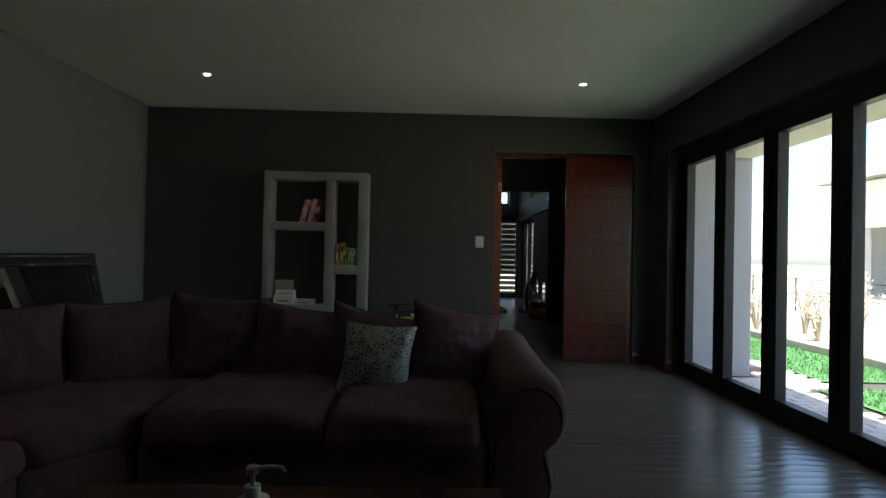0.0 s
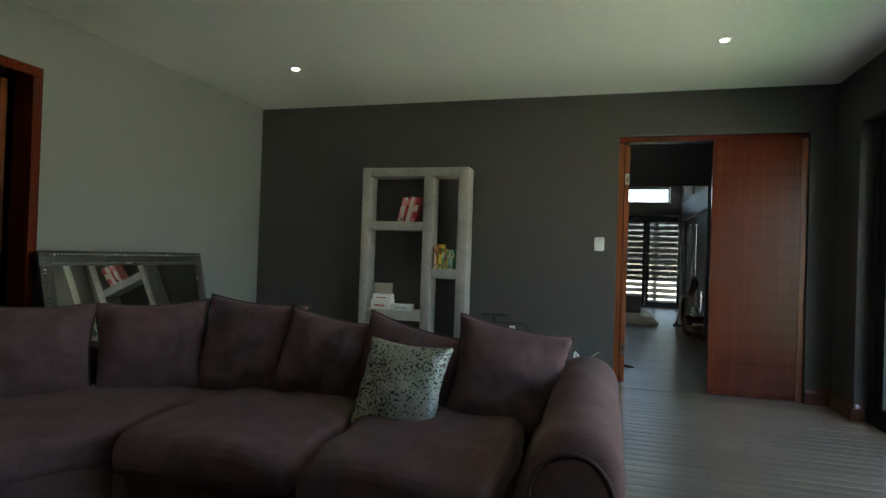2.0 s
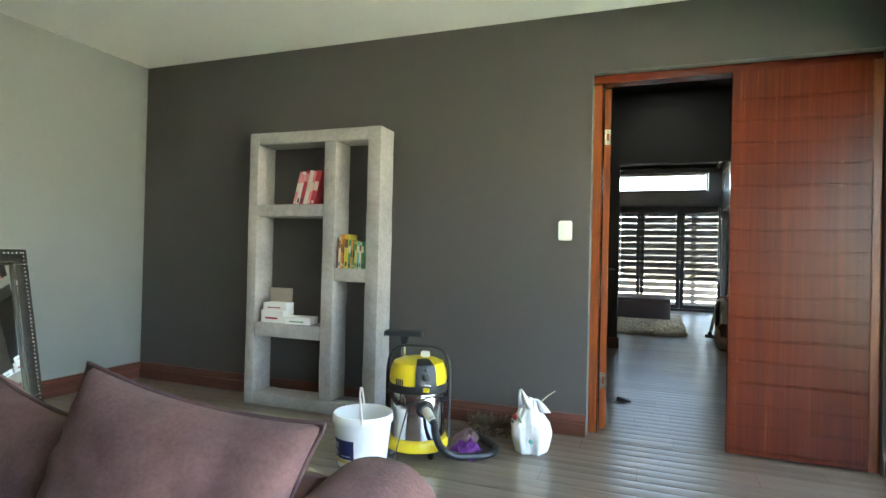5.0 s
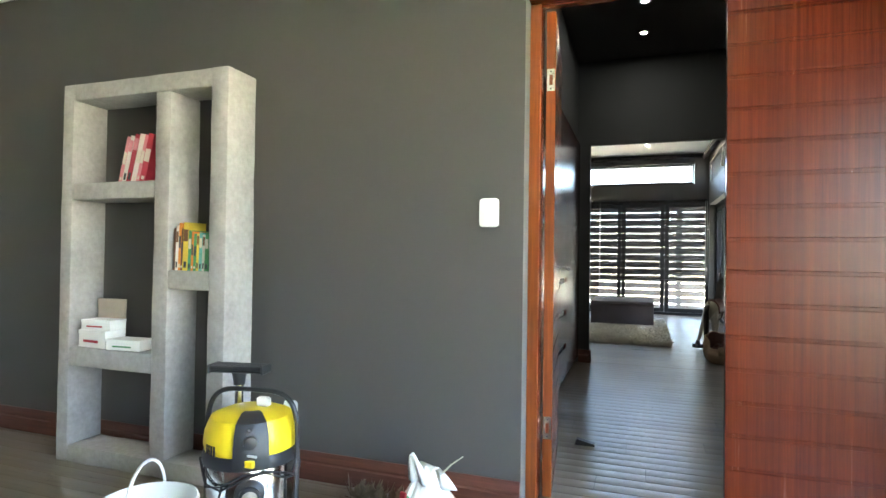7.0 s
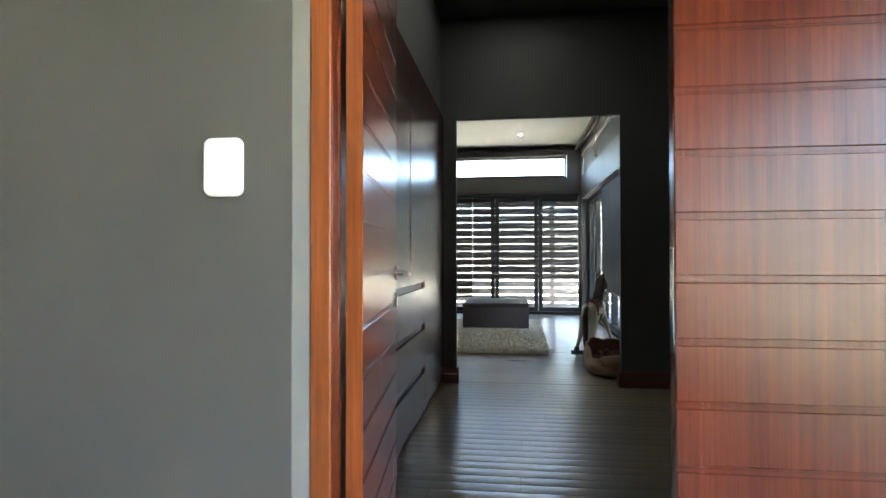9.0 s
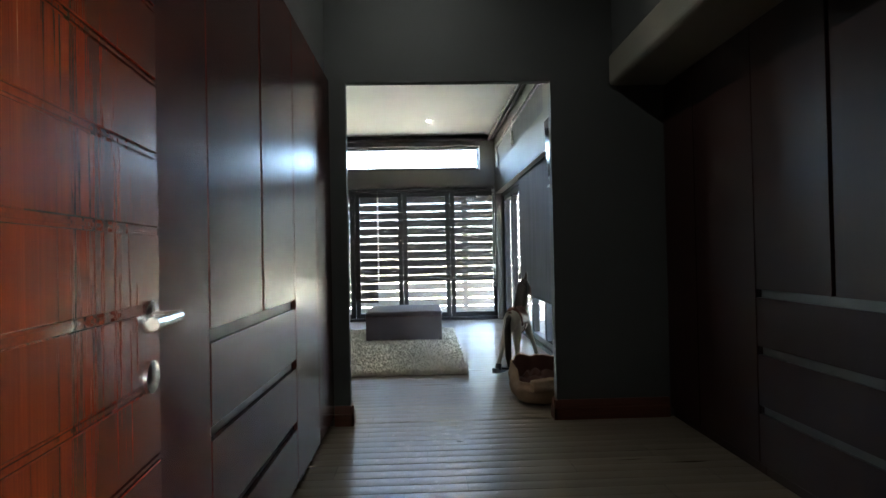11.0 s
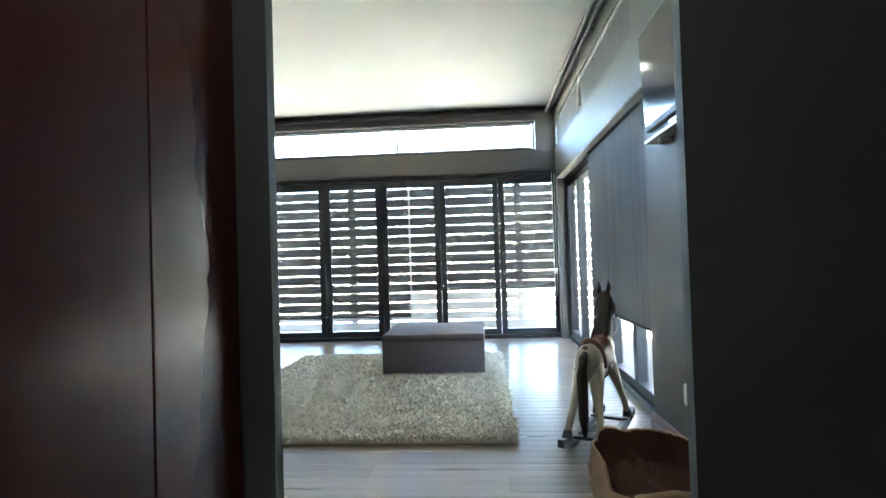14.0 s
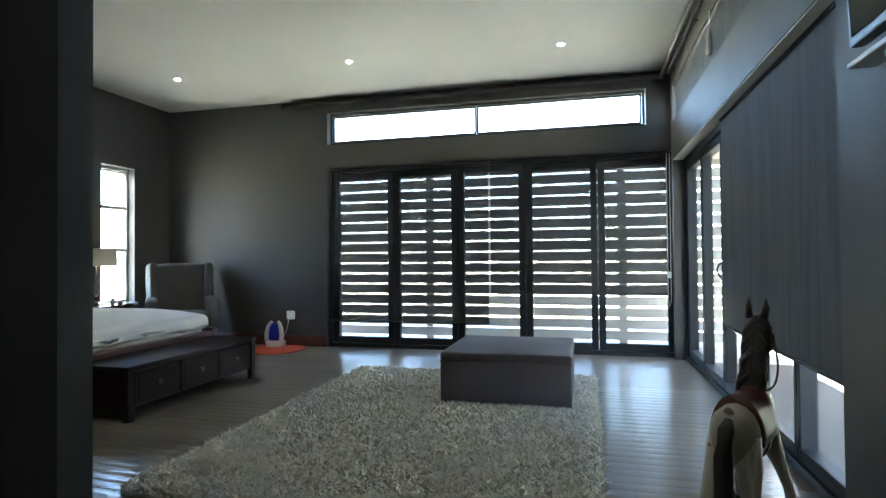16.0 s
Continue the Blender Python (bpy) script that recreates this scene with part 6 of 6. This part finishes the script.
def bench():
    e = thing("drawer_bench", -2.46, 6.78, 0, "low dark wooden bench with three drawers at the bed's foot", "bench")
    DK = mottled("dark_bench_wood", (0.020, 0.0095, 0.0085), 0.55, 0.25, 3, 70, 0.05, 0.001, stretch=(3, 0.4, 3), spec=0.15)
    x0, x1, y0, y1 = -2.69, -2.255, 6.04, 7.53
    part("top", box(x0 - 0.012, x1 + 0.012, y0 - 0.012, y1 + 0.012, 0.345, 0.378, 0.005, 2), DK, e)
    part("carcass", box(x0, x1 - 0.02, y0, y1, 0.09, 0.344, 0.002), DK, e)
    for y in (y0, y1 - 0.05):
        for x in (x0, x1 - 0.048):
            part("leg", box(x, x + 0.05, y - 0.002, y + 0.052, 0, 0.343, 0.003), DK, e)
    for i in range(3):
        a = y0 + 0.06 + i * 0.459
        d = part("drawer", box(x1 - 0.02, x1 - 0.006, a, a + 0.447, 0.105, 0.335, 0.003), DK, e)
        part("drawer_panel", box(x1 - 0.0062, x1 - 0.001, a + 0.035, a + 0.412, 0.135, 0.305, 0.002), DK, d)
        part("knob", box(x1 - 0.001, x1 + 0.018, a + 0.2, a + 0.247, 0.205, 0.235, 0.004), BLACK, d, "square black drawer knob")


bench()


def armchair():
    e = thing("wing_chair", -4.03, 8.72, 0, "grey upholstered wing armchair in the corner", "armchair", turn=42.0)
    G = mottled("grey_upholstery", (0.085, 0.085, 0.083), 0.9, 0.12, 6, 180, 0.25)
    sh = lambda o, z0, z1, r, s: puffy(o, z0, z1, r, s, 0.005)
    part("seat_base", sh([(-0.34, -0.36), (0.34, -0.36), (0.34, 0.30), (-0.34, 0.30)], 0.14, 0.32, 0.03, 1), G, e, smooth="all", local=True)
    part("seat_cushion", sh([(-0.27, -0.40), (0.27, -0.40), (0.27, 0.22), (-0.27, 0.22)], 0.32, 0.46, 0.05, 2), G, e, smooth="all", local=True)
    part("backrest", turned(sh([(-0.30, -0.07), (0.30, -0.07), (0.30, 0.07), (-0.30, 0.07)], 0.0, 0.72, 0.05, 3), pose(0, 0.27, 0.32, -9)), G, e, smooth="all", local=True)
    for s in (-1, 1):
        part("wing", turned(sh([(-0.045, -0.24), (0.045, -0.24), (0.045, 0.06), (-0.045, 0.06)], 0.28, 0.70, 0.04, 4), pose(s * 0.33, 0.28, 0.32, -9, 0, -s * 10)), G, e, smooth="all", local=True)
        part("arm", sh([(s * 0.33 - 0.065, -0.37), (s * 0.33 + 0.065, -0.37), (s * 0.33 + 0.065, 0.30), (s * 0.33 - 0.065, 0.30)], 0.30, 0.63, 0.055, 5), G, e, smooth="all", local=True)
        for y in (-0.33, 0.27):
            part("leg", tube([(s * 0.29, y, 0.145), (s * 0.305, y * 1.04, 0.0)], [0.024, 0.015], 8), CUPBOARD, e, "", True, True)


armchair()


def bedside():
    e = thing("bedside_table", -4.50, 7.98, 0, "small dark wooden bedside table", "bedside table")
    part("top", box(-4.73, -4.25, 7.72, 8.20, 0.585, 0.61, 0.004), CUPBOARD, e)
    part("cabinet", box(-4.71, -4.28, 7.74, 8.18, 0.10, 0.584, 0.003), CUPBOARD, e)
    d = part("drawer", box(-4.28, -4.262, 7.76, 8.16, 0.38, 0.57, 0.003), CUPBOARD, e)
    part("knob", box(-4.262, -4.24, 7.94, 7.98, 0.46, 0.49, 0.004), CHROME, d)
    for x in (-4.70, -4.30):
        for y in (7.75, 8.15):
            part("leg", box(x - 0.02, x + 0.02, y - 0.02, y + 0.02, 0, 0.10), CUPBOARD, e)
    l = thing("table_lamp", -4.50, 7.94, 0.61, "table lamp with a turned metal stem and cream drum shade", "lamp")
    part("stem", lathe([(0.07, 0), (0.075, 0.012), (0.03, 0.03), (0.018, 0.05), (0.03, 0.09), (0.016, 0.13), (0.022, 0.22), (0.014, 0.24), (0.02, 0.33), (0.01, 0.36), (0.008, 0.47)], -4.50, 7.94, 0.61, 20), STEEL, l, "turned pewter stem", True)
    SH, nt, b = material("cream_lampshade")
    b.inputs["Base Color"].default_value = (0.62, 0.55, 0.42, 1)
    b.inputs["Roughness"].default_value = 0.9
    b.inputs["Transmission Weight"].default_value = 0.0
    part("shade", loft([[(-4.50 + r * math.cos(a), 7.94 + r * math.sin(a), 0.61 + h) for r, h in ((0.205, 0.43), (0.195, 0.625), (0.191, 0.625), (0.201, 0.43))] for a in [math.tau * i / 28 for i in range(28)]], False, None, True), SH, l, "cream drum shade", True)
    bl = new("bulb", bpy.data.lights.new("bulb", "POINT"))
    bl.data.energy, bl.data.shadow_soft_size, bl.data.color = 0.07, 0.04, (1.0, 0.72, 0.42)
    bl.location = (-4.50, 7.94, 1.12)
    for x, y, r, h, mat, lab in ((-4.40, 8.06, 0.022, 0.09, CHROME, "small silver bottle on the bedside table"), (-4.36, 8.12, 0.03, 0.035, BROWNC, "small brown jar on the bedside table")):
        o = thing("small_bottle", x, y, 0.61, lab, "bottle")
        part("glass_body", lathe([(r, 0), (r, h * 0.7), (r * 0.5, h * 0.85), (r * 0.5, h)], x, y, 0.61, 14), mat, o, smooth=True)


bedside()
mat_ob = part("floor_mat", loft([[(-2.93 + r * 0.34 * math.copysign(abs(math.cos(a)) ** 0.7, math.cos(a)), 9.0 + r * 0.33 * math.copysign(abs(math.sin(a)) ** 0.7, math.sin(a)), z) for a in [math.tau * i / 40 for i in range(40)]] for r, z in ((0.985, 0.001), (1.0, 0.005), (0.985, 0.009))]), mottled("orange_mat", (0.45, 0.06, 0.02), 0.9, 0.2, 12, 180, 0.4))
tagged(mat_ob, "thin bright orange red floor mat", "mat")


def humidifier():
    x, y = -3.02, 9.17
    e = thing("humidifier", x, y, 0.009, "white and blue plastic humidifier on the orange mat", "humidifier")
    BL = mottled("clear_blue_plastic", (0.03, 0.05, 0.45), 0.25, 0.1, 4, 60, 0.02)
    part("foot_body", loft([[(x + a * math.copysign(abs(math.cos(q)) ** 0.6, math.cos(q)), y + c * math.copysign(abs(math.sin(q)) ** 0.6, math.sin(q)), z) for q in [math.tau * i / 28 for i in range(28)]] for a, c, z in ((0.10, 0.075, 0.009), (0.115, 0.085, 0.02), (0.115, 0.085, 0.07), (0.10, 0.075, 0.09))]), WHITE_PL, e, smooth=True)
    part("water_tank", loft([[(x + a * math.cos(q), y + c * math.sin(q), z) for q in [math.tau * i / 28 for i in range(28)]] for a, c, z in ((0.085, 0.065, 0.09), (0.092, 0.07, 0.14), (0.088, 0.066, 0.24), (0.06, 0.05, 0.30))]), BL, e, "blue water tank", True)
    for s in (-1, 1):
        part("side_band", tube(arc((x + s * 0.095, y - 0.05, 0.06), (x + s * 0.125, y - 0.05, 0.24), (x + s * 0.045, y - 0.02, 0.325), 8), [0.022, 0.024, 0.026, 0.027, 0.027, 0.026, 0.024, 0.021, 0.018], 10), WHITE_PL, e, smooth=True)
    part("lead", tube(arc((x + 0.09, y + 0.02, 0.12), (x + 0.14, y + 0.05, 0.24), (-2.92, BY1 - 0.05, 0.375), 8), 0.004, 6), WHITE_PL, e, smooth=True)


humidifier()
part("pull_handle", tube(arc((BX1 + 0.115, 7.56, 1.06), (BX1 + 0.0, 7.56, 1.0), (BX1 + 0.115, 7.56, 0.90), 8), 0.008, 8), ALU, side_doors, "dark looped pull handle", True)


# ---- far outside ----
def neighbour():
    h = thing("neighbour_house", 21, 10, -0.09, "white plastered house with a low sheet roof across the lawn", "house")
    WP = mottled("white_plaster", (0.62, 0.61, 0.59), 0.8, 0.05, 0.5, 10, 0.1)
    x = 15.0
    # street wall with a door-high window and a shaded porch let into it
    for y0, y1, z0, z1 in ((14.98, 15.4, -0.09, 4.15), (14.42, 14.98, 2.42, 4.15), (14.42, 14.98, -0.09, 0.05), (14.06, 14.42, -0.09, 4.15), (11.8, 14.06, 2.45, 4.15), (4.0, 11.8, -0.09, 4.15)):
        part("wall", box(x, x + 0.25, y0, y1, z0, z1), WP, h)
    part("wall", box(x + 0.251, 27.0, 15.15, 15.4, -0.09, 4.15), WP, h)
    part("porch_wall", box(x + 1.6, x + 1.8, 11.5, 14.4, -0.09, 4.0), WP, h)
    part("porch_floor", box(x, x + 1.6, 11.8, 14.06, -0.09, -0.02), WP, h)
    w = part("window", box(x + 0.10, x + 0.16, 14.42, 14.98, 0.05, 2.42), ALU, h)
    part("pane", box(x + 0.085, x + 0.099, 14.48, 14.92, 0.12, 2.35), mottled("dark_pane", (0.10, 0.12, 0.14), 0.1, 0.1), w)
    part("roof", loft([[(x - 0.5, 3.5, 4.16), (27.5, 3.5, 4.9), (27.5, 15.9, 4.9), (x - 0.5, 15.9, 4.16)], [(x - 0.5, 3.5, 4.33), (27.5, 3.5, 5.07), (27.5, 15.9, 5.07), (x - 0.5, 15.9, 4.33)]]), ROOF, h)
    part("gutter", tube([(x - 0.56, 3.5, 4.26), (x - 0.56, 15.9, 4.26)], 0.07, 8), FR, h, "", True)


neighbour()


def bush(x, y, r, h, seed):
    e = thing("shrub", x, y, -0.09, "loose sparse shrub with pale dry leaves at the lawn's edge", "shrub", "garden shrubs")
    rng = np.random.default_rng(seed)
    LEAF = mottled("pale_dry_leaf", (0.46, 0.40, 0.32), 0.7, 0.4, 8, 60, 0)
    BARK = mottled("twig_bark", (0.34, 0.29, 0.23), 0.9, 0.3)
    st = bmesh.new()
    tips = []
    for k in range(9):
        a, t = rng.uniform(0, math.tau), rng.uniform(0.3, 1.0)
        tip = Vector((x + r * t * math.cos(a), y + r * t * math.sin(a), h * rng.uniform(0.55, 1.0)))
        m = Vector((x, y, 0)).lerp(tip, 0.5) + Vector((0, 0, 0.12))
        tube([(x, y, -0.12), m, tip], [0.02, 0.012, 0.004], 6, st)
        tips += [m.lerp(tip, q) for q in (0.2, 0.6, 1.0)]
    part("stems", st, BARK, e)
    vs, fs = [], []
    for k in range(300):
        p = tips[rng.integers(len(tips))] + Vector(rng.normal(0, r * 0.2, 3))
        a, b = Vector(rng.normal(0, 1, 3)).normalized() * 0.036, Vector(rng.normal(0, 1, 3)).normalized() * 0.017
        i = len(vs)
        vs += [p - a, p + b, p + a, p - b]
        fs.append((i, i + 1, i + 2, i + 3))
    me = bpy.data.meshes.new("foliage")
    me.from_pydata([tuple(v - Vector((x, y, -0.09))) for v in vs], [], fs)
    me.materials.append(LEAF)
    o = new("foliage", me)
    o.parent = e
    tagged(o, kind="stuff")


for i, (x, y, r, h) in enumerate(((5.1, 3.9, 0.40, 0.75), (5.7, 3.5, 0.45, 0.70), (6.4, 3.3, 0.45, 0.80), (5.3, 2.6, 0.35, 0.55), (6.9, 2.4, 0.45, 0.80), (7.6, 4.6, 0.55, 0.95))):
    bush(x, y, r, h, 20 + i)
wire = thing("garden_fence", 7.0, 4, -0.09, "thin wire fence along the garden's edge", "fence")
for i in range(8):
    part("post", tube([(7.0 + i * 0.3, -4 + i * 2.4, -0.1), (7.0 + i * 0.3, -4 + i * 2.4, 0.75)], 0.02, 8), ALU, wire)
for zz in (0.35, 0.72):
    part("rail", tube([(7.0, -4, zz), (9.1, 12.8, zz)], 0.012, 6), ALU, wire)


# ---- floor planks and paving bricks ----
def plank_mesh(length, width):
    """A floor board along x: two slightly crowned strips side by side."""
    b = bmesh.new()
    half = [(0.0, -0.0034), (0.03, -0.0016), (0.14, -0.0010), (0.30, -0.0003), (0.46, 0.0), (0.54, 0.0), (0.70, -0.0003), (0.86, -0.0010), (0.97, -0.0016)]
    rows = [(f / 2, z if f else -0.0034) for f, z in half] + [(0.5 + f / 2, z if f else -0.0028) for f, z in half] + [(1.0, -0.0034)]
    ys, zs = [f * width for f, z in rows], [z for f, z in rows]
    a = [b.verts.new((0.0008, y, z)) for y, z in zip(ys, zs)]
    c = [b.verts.new((length - 0.0008, y, z)) for y, z in zip(ys, zs)]
    for i in range(len(ys) - 1):
        f = b.faces.new((a[i], c[i], c[i + 1], a[i + 1]))
    me = bpy.data.meshes.new("plank")
    b.to_mesh(me)
    b.free()
    me.materials.append(PLANK)
    return me


PLANK_W, PLANK_L = 0.182, 1.22
plank_cache = {}


def plank_floor(name, x0, x1, y0, y1, label, seed):
    rng = random.Random(seed)
    e = thing(name, (x0 + x1) / 2, (y0 + y1) / 2, 0, label, "floor", kind="structure")
    ox, oy = (x0 + x1) / 2, (y0 + y1) / 2
    y = y0
    row = 0
    while y < y1 - 0.002:
        wdt = round(min(PLANK_W, y1 - y), 3)
        x = x0
        first = round(PLANK_L * ((row * 0.37 + rng.uniform(-0.08, 0.08)) % 1.0), 2)
        while x < x1 - 0.002:
            ln = round(min(first if (x == x0 and first > 0.12) else PLANK_L, x1 - x), 2)
            if ln < 0.02:
                break
            key = (ln, wdt)
            if key not in plank_cache:
                plank_cache[key] = plank_mesh(ln, wdt)
            o = new("plank", plank_cache[key])
            o.parent = e
            o.matrix_basis = pose(x - ox, y - oy, rng.uniform(-0.0002, 0.0002), rng.uniform(-0.03, 0.03))
            x += ln
        y += PLANK_W
        row += 1


PL = "grey washed wooden plank floor running across the room"
plank_floor("floor_lounge", LX0, LX1 + 0.1, LY0, 0.0, PL, 1)
plank_floor("floor_passage", -0.75, 2.62, 0.0, BY0, PL, 2)
plank_floor("floor_bedroom", BX0, BX1 + 0.2, BY0, BY1 + 0.12, PL, 3)

brick_me = box(0, 0.200, 0, 0.094, -0.05, 0, 0.006)
brick = bpy.data.meshes.new("paver")
brick_me.to_mesh(brick)
brick_me.free()
brick.materials.append(PAVER)
pav = thing("paving_bricks", 2.6, -1.0, -0.06, "grey pink clay paving bricks of the patio", "paving", kind="structure")
rng = random.Random(8)
for j in range(60):
    for i in range(7):
        x = 1.90 + i * 0.21 + (0.105 if j % 2 else 0.0)
        y = -3.4 + j * 0.103
        if (x > 2.70 and y < -0.80) or (-0.36 < y and x < 2.7) or x > 3.1:
            continue
        o = new("paver", brick)
        o.parent = pav
        o.matrix_basis = pose(x - 2.6, y + 1.0, rng.uniform(-0.002, 0.002), rng.uniform(-0.4, 0.4), rng.uniform(-0.3, 0.3), rng.uniform(-0.4, 0.4))
